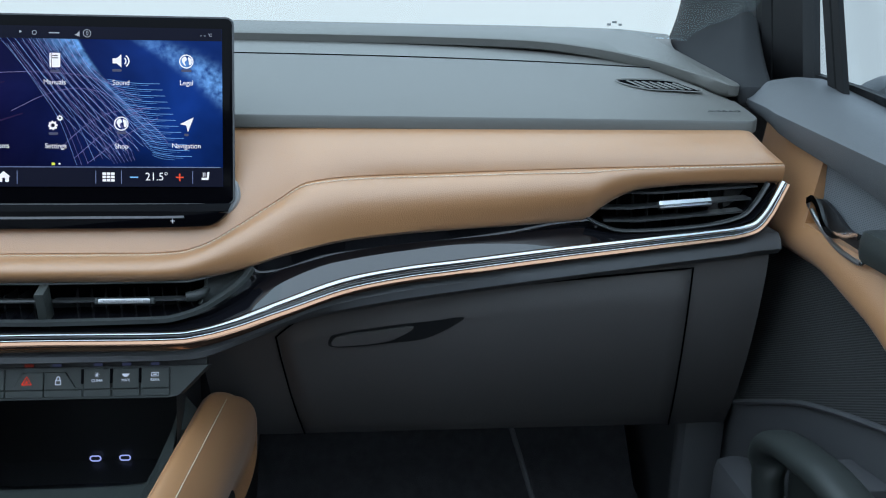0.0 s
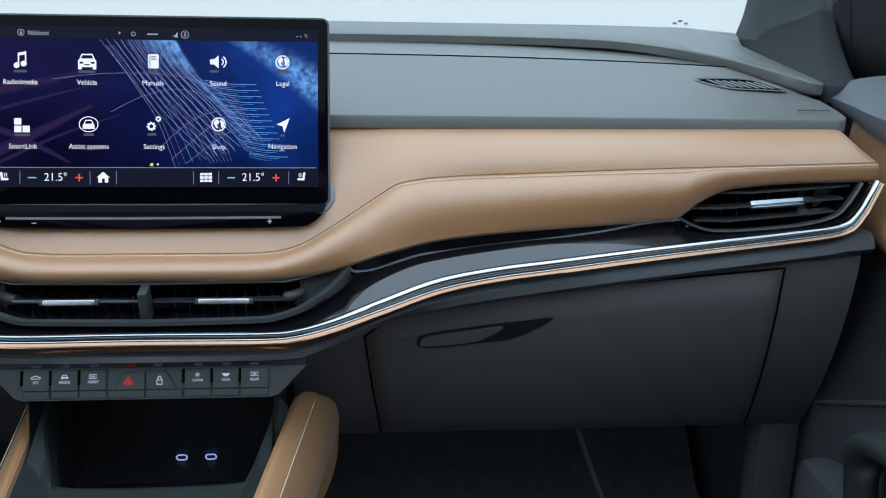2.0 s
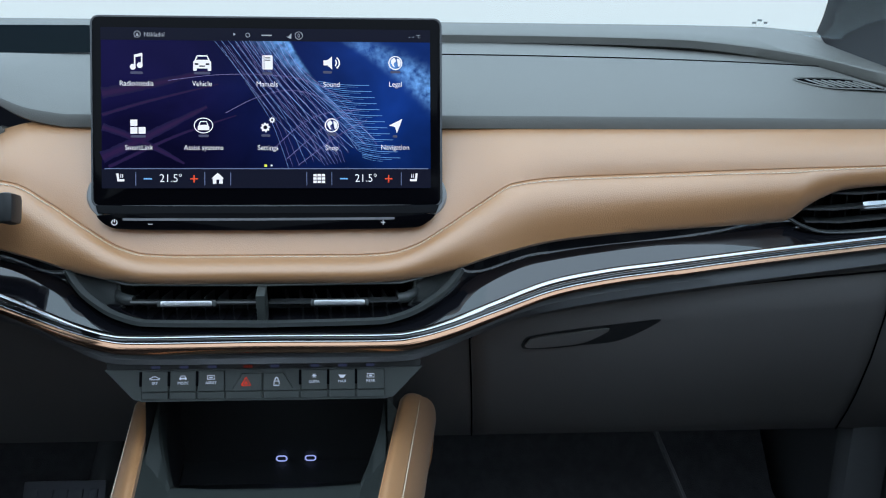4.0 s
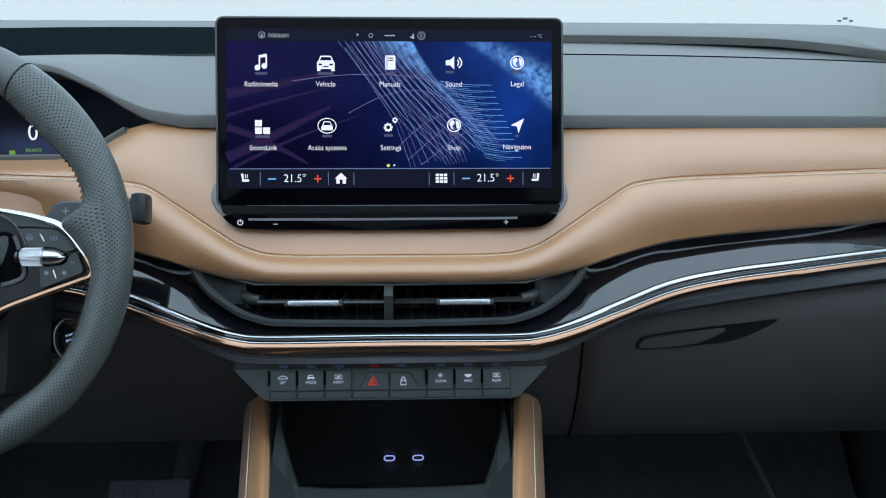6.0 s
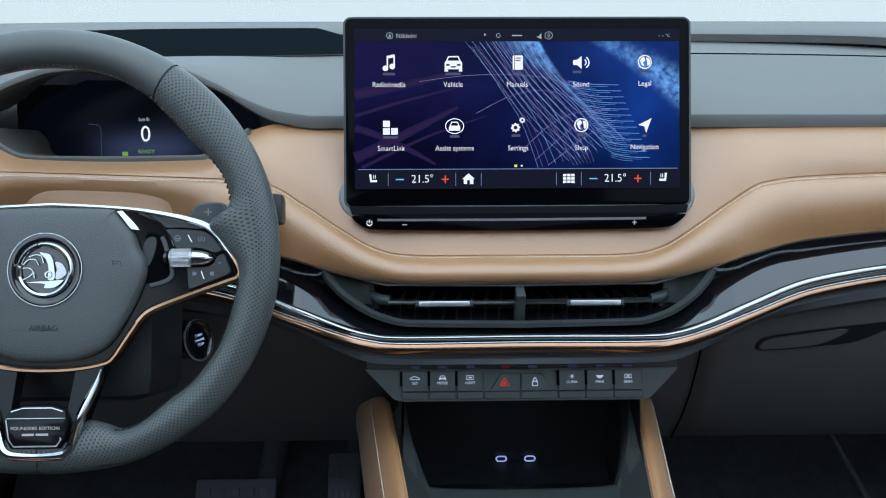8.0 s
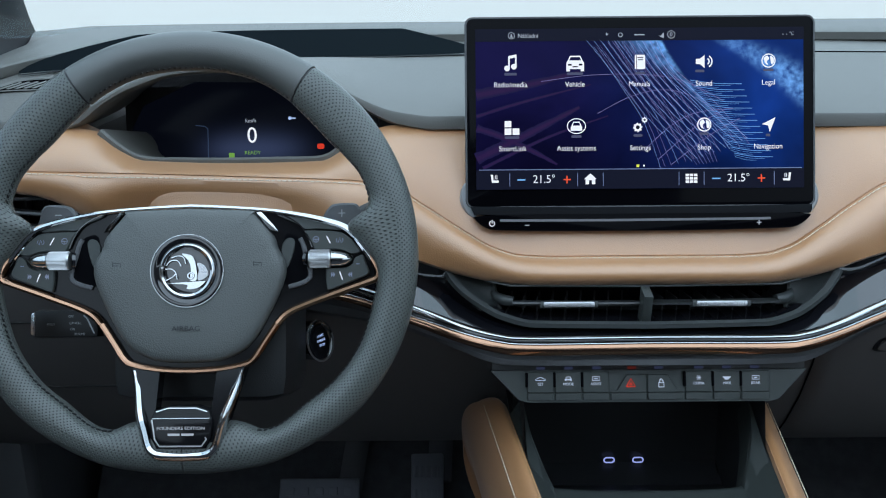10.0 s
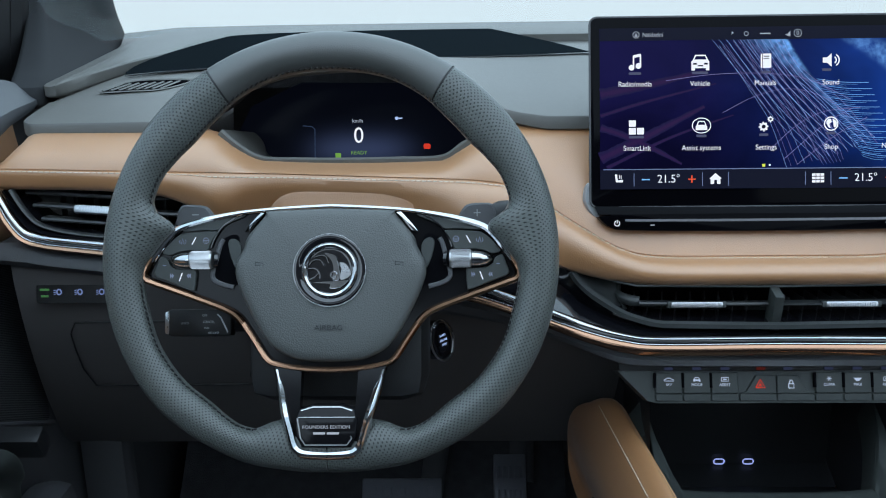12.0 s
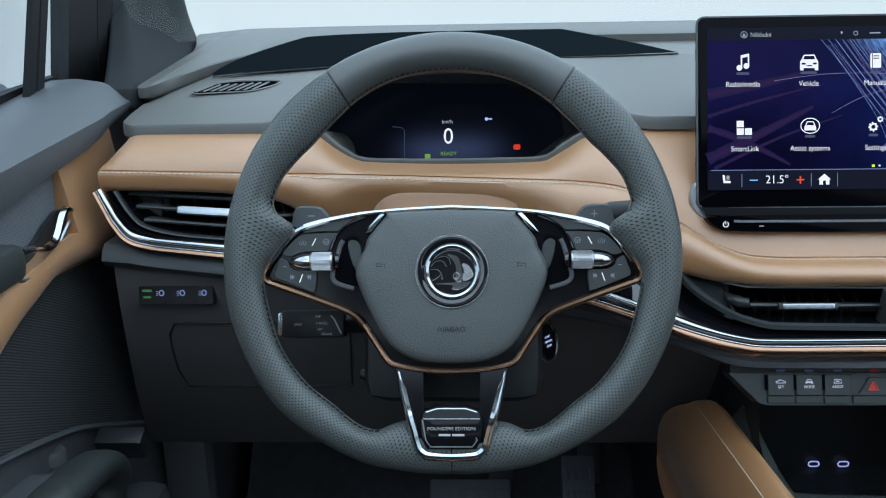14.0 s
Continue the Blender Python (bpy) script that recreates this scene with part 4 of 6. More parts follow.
# black strip stands in for the shade in the recess above the buttons
bm = bmesh.new()
box(bm, (0, H + .006, -.006), (.27, .012, .012), .001)
part("shadow_strip", bm, BLACK, bb, "black strip for the shaded recess with tiny lamps")
edges = [-.1052, -.0814, -.0576, -.0338, -.0019, .0304, .0545, .0786, .1040]
for i in range(8):
    a, b = edges[i], edges[i + 1]
    bm = bmesh.new()
    if i == 3:
        o = [(a + .0003, -.0065), (a + .006, -.005), (a + .0145, .0085), (b - .0004, .0085), (b - .0004, -.0065)]
    elif i == 4:
        o = [(a + .0004, -.0065), (a + .0004, .0085), (b - .0145, .0085), (b - .006, -.005), (b - .0003, -.0065)]
    else:
        o = rect(a + .0006, -.0065, b - .0006, .011, .0008)
    slab(bm, o, -.002, .0022, .0006)
    bt = part("button", bm, BUTTON, bb)
    bm = bmesh.new()
    slab(bm, rect(a + .0005, -.0128, b - .0005, -.0072, .0006), -.003, .0018, .0006)
    part("button_foot", bm, BUTTON, bt)
    if i not in (3, 4):
        bm = bmesh.new()
        box(bm, (a, .0045, .0016), (.0022, .0125, .0032), .0004)
        part("separator", bm, HOLE, bt)
    c = (a + b) / 2
    w = {0: "SET", 1: "MODE", 2: "ASSIST", 5: "CLIMA", 6: "MAX", 7: "REAR"}.get(i)
    if w:
        words("lettering", w, .0033, SYM, bt, c, .0006, .0023, .0001)
        bm = bmesh.new()
        if i == 0:
            ribbon(bm, [(c - .0040, .0040), (c + .0042, .0040), (c + .0040, .0050), (c + .0026, .0054), (c + .0010, .0064), (c - .0014, .0064), (c - .0030, .0054), (c - .0042, .0050), (c - .0040, .0040)], .0006, .0023)
        elif i == 1:
            ribbon(bm, [(c - .0022, .0052), (c - .0016, .0068), (c + .0016, .0068), (c + .0022, .0052)], .0006, .0023)
            flat(bm, rect(c - .0030, .0040, c + .0030, .0053), .0023, .0002)
            for d in (-1, 1):
                flat(bm, rect(c + d * .0023 - .0006, .0034, c + d * .0023 + .0006, .0041), .0023, .0002)
        elif i == 5:
            for k in range(3):
                d = Vector((math.cos(k * 1.047), math.sin(k * 1.047))) * .0021
                ribbon(bm, [(c - d.x, .0056 - d.y), (c + d.x, .0056 + d.y)], .0005, .0023)
        elif i == 6:
            flat(bm, [(c - .0012, .0036), (c + .0012, .0036), (c + .0036, .0062), (c - .0036, .0062)], .0023, .0002)
        else:
            ribbon(bm, [(c - .003, .0038), (c + .003, .0038), (c + .003, .0068), (c - .003, .0068), (c - .003, .0036)], .0006, .0023)
            flat(bm, rect(c - .0014, .0047, c + .0014, .0058), .0023, .0002)
        part("symbol", bm, SYM, bt, smooth=False, weld=False)
    elif i == 3:
        bm = bmesh.new()
        ribbon(bm, [(c - .0020, -.0018), (c + .0060, -.0018), (c + .002, .0050), (c - .0020, -.0018)], .0011, .0023)
        flat(bm, [(c + .0004, -.0006), (c + .0036, -.0006), (c + .002, .0022)], .0024, .0002)
        part("warning_triangle", bm, REDL, bt, "red warning triangle", smooth=False, weld=False)
    else:
        bm = bmesh.new()
        c -= .004
        ribbon(bm, [(c - .0022, -.0022), (c + .0022, -.0022), (c + .0022, .0014), (c - .0022, .0014), (c - .0022, -.0024)], .0009, .0023)
        ribbon(bm, [(c + .0015 * math.cos(k * .4), .0014 + .0032 * math.sin(k * .4)) for k in range(9)], .0008, .0023)
        part("padlock_symbol", bm, SYM, bt, smooth=False, weld=False)
for i, x in enumerate((-.0915, -.0675, -.0435, -.013, .010, .0445, .0685, .0925)):
    bm = bmesh.new()
    box(bm, (x - .0015, .0143, .0012), (.0075, .0026, .001), .0003)
    part("indicator", bm, mat("dim_red_lamp", (0.07, 0.009, 0.006), 0.4, emit=.8) if i == 3 else mat("dim_blue_lamp", (0.022, 0.028, 0.060), 0.4, emit=.9), bb)

# ---- centre console: open tray between two leather wings ----
con = thing("centre_console", pose(0, 0, 0), "dark centre console with open phone tray and leather side wings", "console")
bm = bmesh.new()
sheet(bm, [[(sx * .106, y, z) for y, z in q] for sx, q in ((-1, ((-.085, .56), (-.11, .475), (-.15, .455))), (-1, ((.035, .57), (.035, .43), (.0, .415))))])
sheet(bm, [[(sx * .106, y, z) for y, z in q] for sx, q in ((1, ((-.085, .56), (-.11, .475), (-.15, .455))), (1, ((.035, .57), (.035, .43), (.0, .415))))])
sheet(bm, [[(x, y, z) for x in (-.106, 0, .106)] for y, z in ((-.085, .562), (.035, .57), (.035, .425), (.01, .413), (-.09, .448))])
part("tray_well", bm, BLACK, con, "black open tray")
bm = bmesh.new()
rimpts = spline([(-.104, -.045, .540), (-.098, -.078, .518), (-.084, -.112, .492), (-.072, -.119, .4875), (0, -.121, .4865), (.072, -.119, .4875), (.084, -.112, .492), (.098, -.078, .518), (.104, -.045, .540)], 6)
sheet(bm, [[p + Vector((0, .02, -.03)) for p in rimpts], [p + Vector((0, .004, -.002)) for p in rimpts], rimpts, [p + Vector((0, -.006, .0005)) for p in rimpts], [Vector((p.x, min(p.y, -.11) - .05, p.z * .15 + .478 * .85)) for p in rimpts], [Vector((p.x, -.32, .44)) for p in rimpts]])
part("tray_rim", bm, BUTTON, con, "grey tray rim")
WING = [(-.006, -.045, 0.0), (-.0015, -.004, 0.0), (.0, .0, .002), (.005, .0022, .007), (.012, -.001, .015), (.0185, -.0065, .022), (.0215, -.0105, .026), (.0265, -.018, .038), (.0325, -.031, .054), (.0370, -.048, .065), (.0365, -.072, .072), (.027, -.108, .076), (.008, -.15, .076)]
for sx in (-1, 1):
    bm = bmesh.new()
    a = [(.1165, -.04, .5170), (.1120, -.075, .5150), (.1075, -.112, .5130), (.0985, -.183, .5100), (.0825, -.31, .503)]
    b = [(.104, -.047, .540), (.0985, -.078, .519), (.085, -.112, .4925), (.078, -.16, .482), (.06, -.31, .455)]
    sheet(bm, [[(sx * x, y, z) for x, y, z in q] for q in (a, [tuple((m + n) / 2 for m, n in zip(p, q)) for p, q in zip(a, b)], b)])
    part("tray_cheek", bm, BUTTON, con, "grey tray cheek")
    bm = bmesh.new()
    rows = []
    for u, dz, sh in ((.006, -.05, .9), (.002, -.022, .95), (-.006, -.009, 1), (-.016, -.003, 1), (-.03, 0, 1), (-.06, 0, 1), (-.10, 0, 1), (-.15, 0, 1), (-.2, 0, 1), (-.27, 0, 1), (-.36, 0, 1)):
        x0, z0 = .1180 + .125 * (u + .028), .521 + .05 * (u + .028)
        rows.append([(sx * (x0 + x * sh), u + y, z0 + dz + z) for x, z, y in WING])
    rows = [spline(r, 3) for r in rows]
    rows = list(zip(*[spline(c, 3) for c in zip(*rows)]))
    sheet(bm, rows)
    wing = part("leather_wing", bm, TAN, con, "cognac leather knee wing")
    bm = bmesh.new()
    u = -.032
    while u > -.3:
        q = [Vector((sx * (.1180 + .125 * (w + .028) + .0205), w + .0222, .521 + .05 * (w + .028) - .0068)) for w in (u, u - .0034)]
        sweep(bm, q, ring(.0005, .0005, 5))
        u -= .0047
    tagged(part("stitching", bm, THREAD, wing, "cream stitch line", weld=False), kind="stuff")
    bm = bmesh.new()
    box(bm, (sx * .108, .30, .25), (.02, .5, .33), .006)
    part("side_panel", bm, BLACK, con, "black console side")
for x in (-.005, .025):
    port = thing("usb_port", pose(x, .0325, .4295, 90), "small glowing usb-c socket in the tray", "socket", "usb sockets")
    bm = bmesh.new()
    o = rect(-.0053, -.0028, .0053, .0028, .0027)
    sweep(bm, [(a, b, .001) for a, b in o], ring(.0008, .0008, 6), closed=True)
    part("lit_ring", bm, mat("lavender_light", (0.36, 0.44, 0.95), .5, emit=.85), port, "lit lavender ring")
    bm = bmesh.new()
    slab(bm, rect(-.0046, -.0021, .0046, .0021, .002), -.004, .0002)
    part("socket", bm, BLACK, port)

# ---- dark head-up recess in the dash top on the driver's side ----
hud = thing("head_up_display", pose(0, 0, 0), "dark glossy head-up display recess in the dash top", "display")
HUDFRONT = [(-.645, .200), (-.60, .212), (-.50, .225), (-.35, .234), (-.17, .2440), (-.12, .2480)]


def pad_top(x, y):
    """Height of the sloping dash pad."""
    return .7915 + (.0375 - .009 * (abs(x) / .64) ** 3) * (y - .028) / .224


bm = bmesh.new()
rows = []
for i in range(81):
    x = -.643 + .523 * i / 80
    arc = ev(TOPARC, abs(x))
    yf = ev(HUDFRONT, x)
    k = min(1, max(0, (-.12 - x) / .11) ** .8, max(0, (x + .645) / .075) ** .6)
    yb = yf + (arc + .02 - yf) * k
    zf = pad_top(x, yf) + .0012
    rows.append([(x, yf + (yb - yf) * u, max(pad_top(x, min(.252, yf + (yb - yf) * u)) + .0022, zf + (.8455 - zf) * u**1.5 * k)) for u in (0, .1, .2, .3, .45, .6, .8, 1)])
sheet(bm, rows)
cover = part("cover_glass", bm, mat("smoked_glass", (0.008, 0.011, 0.013), 0.35, spec=0.0), hud, "smoked cover glass")
bm = bmesh.new()
hf = [-.643 + .523 * i / 40 for i in range(41)]
sweep(bm, [(x, ev(HUDFRONT, x) - .0005, pad_top(x, ev(HUDFRONT, x)) + .001) for x in hf], ring(.0010, .0008, 6))
part("front_edge", bm, BLACK, hud, "thin black front edge")

# ---- loudspeaker grilles in the dash top ----
for sx in (-1, 1):
    g = thing("dash_grille", pose(sx * .603, .150, .8072, 8.0) @ Matrix.Scale(.8, 4), "black slotted speaker grille in the dash top", "grille", "dash grilles")
    o = [(sx * p.x, p.y) for p in spline([(-.052, .033, 0), (-.01, .040, 0), (.030, .030, 0), (.050, -.008, 0), (.052, -.026, 0), (.02, -.022, 0), (-.025, -.012, 0)], 5, True)]
    bm = bmesh.new()
    slab(bm, [(x * .94, y * .88) for x, y in o], -.002, .0006)
    part("opening", bm, HOLE, g, "black opening")
    bm = bmesh.new()
    sweep(bm, [(x, y, .0004) for x, y in o], [(-.0022, 0), (0, .0010), (.0022, 0), (0, -.0010)], closed=True)
    part("frame", bm, PAD, g)
    for i in range(8):
        t = -.03 + .0105 * i
        bm = bmesh.new()
        sweep(bm, [(sx * (t - .006), .029 - .002 * i, .0010), (sx * (t + .008), -.010 - .0014 * i, .0010)], [(-.0026, 0), (0, .0010), (.0026, 0), (0, -.002)])
        part("slat", bm, PAD, g)
words("airbag_lettering", "AIRBAG", .0068, DIM, dash, 0, 0, 0, .0002, "embossed lettering", 1.5, pose(.640, .05, .7946, 9.5))

# ---- instrument display under the hood ----
def cluster_material():
    """A nearly black display with one soft blue pool of light low in its middle."""
    m = mat("dark_display_glass", (0.003, 0.003, 0.004), .15, spec=.04)
    nt = m.node_tree
    b = nt.nodes["Principled BSDF"]
    tc = nt.nodes.new("ShaderNodeTexCoord")
    sp = nt.nodes.new("ShaderNodeSeparateXYZ")
    nt.links.new(tc.outputs["Object"], sp.inputs[0])
    dx = mathnode(nt, "DIVIDE", mathnode(nt, "SUBTRACT", sp.outputs["X"], .002), .050)
    dy = mathnode(nt, "DIVIDE", mathnode(nt, "ADD", sp.outputs["Y"], .012), .017)
    r2 = mathnode(nt, "ADD", mathnode(nt, "POWER", mathnode(nt, "ABSOLUTE", dx), 3.0), mathnode(nt, "MULTIPLY", dy, dy))
    glow = mathnode(nt, "ADD", mathnode(nt, "POWER", 2.718, mathnode(nt, "MULTIPLY", r2, -1.0)), .05)
    b.inputs["Emission Color"].default_value = (0.026, 0.038, 0.085, 1)
    nt.links.new(glow, b.inputs["Emission Strength"])
    return m


ic = thing("instrument_cluster", pose(-.38, .153, .75, 80), "small digital instrument cluster with lit speed readout", "instrument cluster")
bm = bmesh.new()
slab(bm, rect(-.135, -.04, .135, .055, .02), -.02, -.002)
part("housing", bm, BLACK, ic)
bm = bmesh.new()
slab(bm, [(-.128, .010), (-.098, -.022), (.086, -.0235), (.124, .004), (.118, .03), (.06, .058), (-.06, .06), (-.115, .035)][::1], -.002, .0)
glassd = part("display", bm, cluster_material(), ic, "dark navy display")
bm = bmesh.new()
ribbon(bm, [(-.0475, -.02), (-.047, .01), (-.05, .013), (-.06, .014)], .0008, .0004)
part("rule", bm, emitter("faint_blue_light", (0.03, 0.05, 0.10), 1.0), glassd, weld=False)
words("speed_digit", "0", .0235, UIWHITE, glassd, 0.0, .0025, .0004, .0001, "white speed digit", .95)
words("unit_lettering", "km/h", .0058, UIGREY, glassd, -.001, .0185, .0004, .0001)
words("ready_lettering", "READY", .0056, GREENL, glassd, 0.0, -.0155, .0004, .0001, "green lettering")
bm = bmesh.new()
flat(bm, rect(-.0255, -.0215, -.0195, -.0155), .0004)
part("range_mark", bm, GREENL, glassd, smooth=False)
bm = bmesh.new()
flat(bm, rect(.0695, -.012, .077, -.0062, .002), .0004)
part("warning_lamp", bm, REDL, glassd, "red warning lamp", smooth=False)
bm = bmesh.new()
flat(bm, disc(.0018, .041, .021), .0004)
flat(bm, rect(.043, .0203, .047, .0217), .0004)
part("beam_lamp", bm, BLUEL, glassd, "blue lamp", smooth=False, weld=False)
bm = bmesh.new()
bz = spline([(-.496, .034, .778), (-.478, .031, .763), (-.458, .030, .7525), (-.42, .030, .7505), (-.373, .030, .750), (-.33, .030, .7505), (-.288, .030, .752), (-.268, .031, .764), (-.247, .034, .776)], 6)
sweep(bm, bz, [(.004, -.003), (.004, .0015), (.001, .003), (-.115, -.026), (-.115, -.03)], up=(0, 0, 1))
ob = part("hood_bezel", bm, PAD, ic, "grey bezel round the display")
ob.matrix_parent_inverse = ic.matrix_world.inverted()

# ---- steering wheel ----
wheel = thing("steering_wheel", pose(-.3705, -.157, .698, 69.4), "black leather steering wheel with perforated grips and chrome trim", "steering wheel")
# outer and inner radius of the rim round the compass, in degrees from the top
RIM_OUT = [(0, .1757), (110, .1757), (130, .1752), (141, .1725), (150, .1703), (158, .1688), (168, .1655), (180, .1637)]
RIM_IN = [(0, .1452), (16, .1455), (30, .1430), (40, .1395), (49, .1385), (58, .1418), (66, .1450), (72, .1445), (75.5, .1390), (78, .1255), (80, .1232), (84, .1290), (88, .1352), (93, .1432), (97, .1455), (105, .1455), (118, .1472), (130, .1462), (141, .1434), (151, .1452), (156, .1432), (161, .1330), (165, .1285), (172, .1275), (180, .1275)]


def rim_row(deg, n=24):
    """One cross-section of the rim: a round outer tube that runs out into a web toward the spokes."""
    d = abs((deg + 180) % 360 - 180)
    a = radians(deg)
    out_, in_ = ev(RIM_OUT, d), ev(RIM_IN, d)
    w0 = .0152
    core, web = out_ - w0, out_ - w0 - in_
    u = Vector((math.sin(a), math.cos(a), 0))
    row = []
    for c, s in ring(1, 1, n):
        rad = core + (w0 if c > 0 else web) * c
        row.append(u * rad + Vector((0, .0145, -.004 + (.0148 if s > 0 else .0135) * s)))
    return row


def rim_piece(d0, d1, n):
    bm = bmesh.new()
    vs = sheet(bm, [rim_row(d0 + (d1 - d0) * i / n) for i in range(n + 1)], closed=True, uv=True)
    bm.faces.new(vs[0])
    bm.faces.new(vs[-1])
    return bm


part("rim_top", rim_piece(-33.2, 33.2, 44), LEATHER, wheel, "smooth black leather top", weld=False)
part("rim_grip", rim_piece(33.8, 179.8, 150), PERF, wheel, "perforated black leather grip", weld=False)
part("rim_grip", rim_piece(180.2, 326.2, 150), PERF, wheel, "perforated black leather grip", weld=False)
bm = bmesh.new()
core_rows = []
for i in range(121):
    r_ = rim_row(3.0 * i, 12)
    mid_ = sum(r_, Vector()) / len(r_)
    core_rows.append([mid_ + (p - mid_) * .95 for p in r_])
sheet(bm, core_rows, closed=True)
part("rim_core", bm, BLACK, wheel, "black seam core")
bm = bmesh.new()
for i in range(210):
    d = 360 * (i + .5) / 210
    e = abs((d + 180) % 360 - 180)
    if 73 < e < 98 or e > 157:
        continue
    q, q2 = rim_row(d - .45)[11], rim_row(d + .45)[11]
    inw = (Vector((0, .0145, 0)) - q).normalized()
    sweep(bm, [q + Vector((0, 0, .001)), (q + q2) / 2 + inw * .0001 + Vector((0, 0, .002)), q2 + Vector((0, 0, .0035))], ring(.0006, .0006, 5))
tagged(part("rim_stitching", bm, BLACK, wheel, "dark lacing along the inner edge", weld=False), kind="stuff")

# spoke carrier with its bright surround
half = [(0, .0535), (.035, .0518), (.065, .0492), (.090, .0447), (.105, .0410), (.1185, .0362), (.127, .0285), (.1335, .0200), (.139, .0125), (.1430, .0065), (.1447, .0015), (.1425, -.0030), (.1354, -.0058), (.1045, -.0168), (.0775, -.0275), (.0672, -.0369), (.0584, -.0499), (.0490, -.0640), (.0405, -.0684), (.022, -.0715), (0, -.0725)]
out = [(p.x, p.y) for p in spline([(x, y, 0) for x, y in half], 5)]
full = out + [(-x, y) for x, y in reversed(out[1:-1])]
bm = bmesh.new()
dome(bm, full, [(.97, -.034), (1, -.026), (1, -.014), (.985, -.010)])
part("spoke_carrier", bm, SPOKE, wheel, "satin black spoke carrier")
topc = [p for p in out if p[1] > .0105]
topline = [(-x, y, -.0055) for x, y in reversed(topc[1:])] + [(x, y, -.0055) for x, y in topc]
bm = bmesh.new()
sweep(bm, topline, [(-.0024, -.001), (-.0012, .0012), (.0004, .0016), (.0016, .0004), (.0016, -.001)], sizes=[.62 + .55 * min(1, max(0, (abs(p[0]) - .06) / .05)) for p in topline])
part("upper_surround", bm, CHROME, wheel, "chrome upper edge")
# spoke edges carry their warm reflection as a copper tint
for sx in (-1, 1):
    bm = bmesh.new()
    low = [(sx * p.x, p.y, -.0052) for p in spline([(.1375, .0150, 0), (.1425, .0075, 0), (.1447, .0015, 0), (.1425, -.0030, 0), (.1354, -.0058, 0), (.1045, -.0168, 0), (.0775, -.0275, 0), (.0672, -.0369, 0)], 8)]
    sweep(bm, low, [(sx * a, b) for a, b in ((-.0030, -.003), (-.0026, .0004), (-.0008, .0022), (.0012, .0020), (.0028, -.0006), (.0030, -.003))], sizes=[min(1, .55 + .06 * i) for i in range(len(low))])
    part("spoke_surround", bm, WARM_TINT, wheel, "satin chrome spoke edge tinted warm for its reflection")
bm = bmesh.new()
low = spline([(-.0672, -.0369, -.0055), (-.0584, -.0499, -.0055), (-.0490, -.0640, -.005), (-.0405, -.0684, -.005), (-.022, -.0715, -.005), (0, -.0725, -.005), (.022, -.0715, -.005), (.0405, -.0684, -.005), (.0490, -.0640, -.005), (.0584, -.0499, -.0055), (.0672, -.0369, -.0055)], 6)
sweep(bm, low, [(-.0026, -.003), (-.0022, .0004), (-.0006, .0018), (.0010, .0018), (.0024, -.0004), (.0028, -.003)])
part("lower_surround", bm, WARM_TINT, wheel, "satin chrome lower edge tinted warm for its reflection")

# airbag pad
hp = [(0, .0518), (.0465, .0500), (.0490, .0488), (.0510, .0462), (.0640, .0305), (.0670, .0217), (.0722, .0120), (.0735, .0060), (.0728, -.0025), (.0660, -.0200), (.0545, -.0420), (.0480, -.0510), (.0405, -.0580), (.0262, -.0645), (.013, -.0662), (0, -.0667)]
po = [(p.x, p.y) for p in spline([(x, y, 0) for x, y in hp], 4)]
pad_o = po + [(-x, y) for x, y in reversed(po[1:-1])]
bm = bmesh.new()
dome(bm, pad_o, [(.97, -.02), (1, -.012), (1.0, -.006), (.985, -.0028), (.95, -.0006), (.88, .0006), (.74, .0018), (.6, .0026), (.42, .0032)])
pad = part("airbag_pad", bm, PADLEATHER, wheel, "grained black airbag cover")
words("airbag_lettering", "AIRBAG", .0056, DIM, pad, 0, -.0405, .0029, .0003, "embossed lettering", 1.12)
for sx in (-1, 1):
    bm = bmesh.new()
    for q in ([(-.003, .0018), (-.003, -.0018)], [(-.003, .0012), (.003, .0005), (.003, -.002)], [(-.003, -.001), (.001, -.001)]):
        ribbon(bm, [(sx * .0535 + x, .0085 + y) for x, y in q], .0006, .0019)
    part("horn_symbol", bm, DIM, pad, "embossed horn symbol", weld=False)

# round badge: black collar, chrome ring, bright plates on a dark ground
bm = bmesh.new()
dome(bm, disc(.0280, .0006, .0034, 48), [(1, -.004), (1, .0030), (.975, .0044), (.92, .0048), (.82, .0042), (.76, .0034), (.5, .0034)])
bd = part("badge", bm, GLOSS, wheel, "round black and chrome badge")
bm = bmesh.new()
sweep(bm, [(x, y, .0042) for x, y in disc(.0276, .0006, .0034, 48)], ring(.0005, .0005, 6), closed=True)
part("outer_line", bm, SATIN, bd, "thin silver outer line")
bm = bmesh.new()
sweep(bm, [(x, y, .0040) for x, y in disc(.0192, .0008, .0032, 48)], [(-.0022, 0), (-.0014, .0016), (.0002, .0022), (.0016, .0014), (.0022, 0)], closed=True)
part("badge_ring", bm, CHROME, bd, "chrome ring")


def plate2(name, pts_, z0, z1, material, parent, label_="", n=4, closed=True):
    o_ = [(p.x, p.y) for p in spline([(x, y, 0) for x, y in pts_], n, closed)]
    return part(name, slab(bmesh.new(), o_, z0, z1, .0003), material, parent, label_)


B0, B1 = .0035, .0056
plate2("badge_relief", [(.0035, -.0042), (.0040, .0040), (.0020, .0110), (-.0030, .0160), (.0000, .0162), (.0055, .0140), (.0080, .0060), (.0085, -.0035)], B0, B1, CHROME, bd, "abstract chrome relief")
plate2("badge_relief", [(.0092, -.0040), (.0095, .0040), (.0082, .0090), (.0125, .0085), (.0160, .0040), (.0165, -.0010)], B0, B1 - .0008, SATIN, bd, "abstract satin relief")
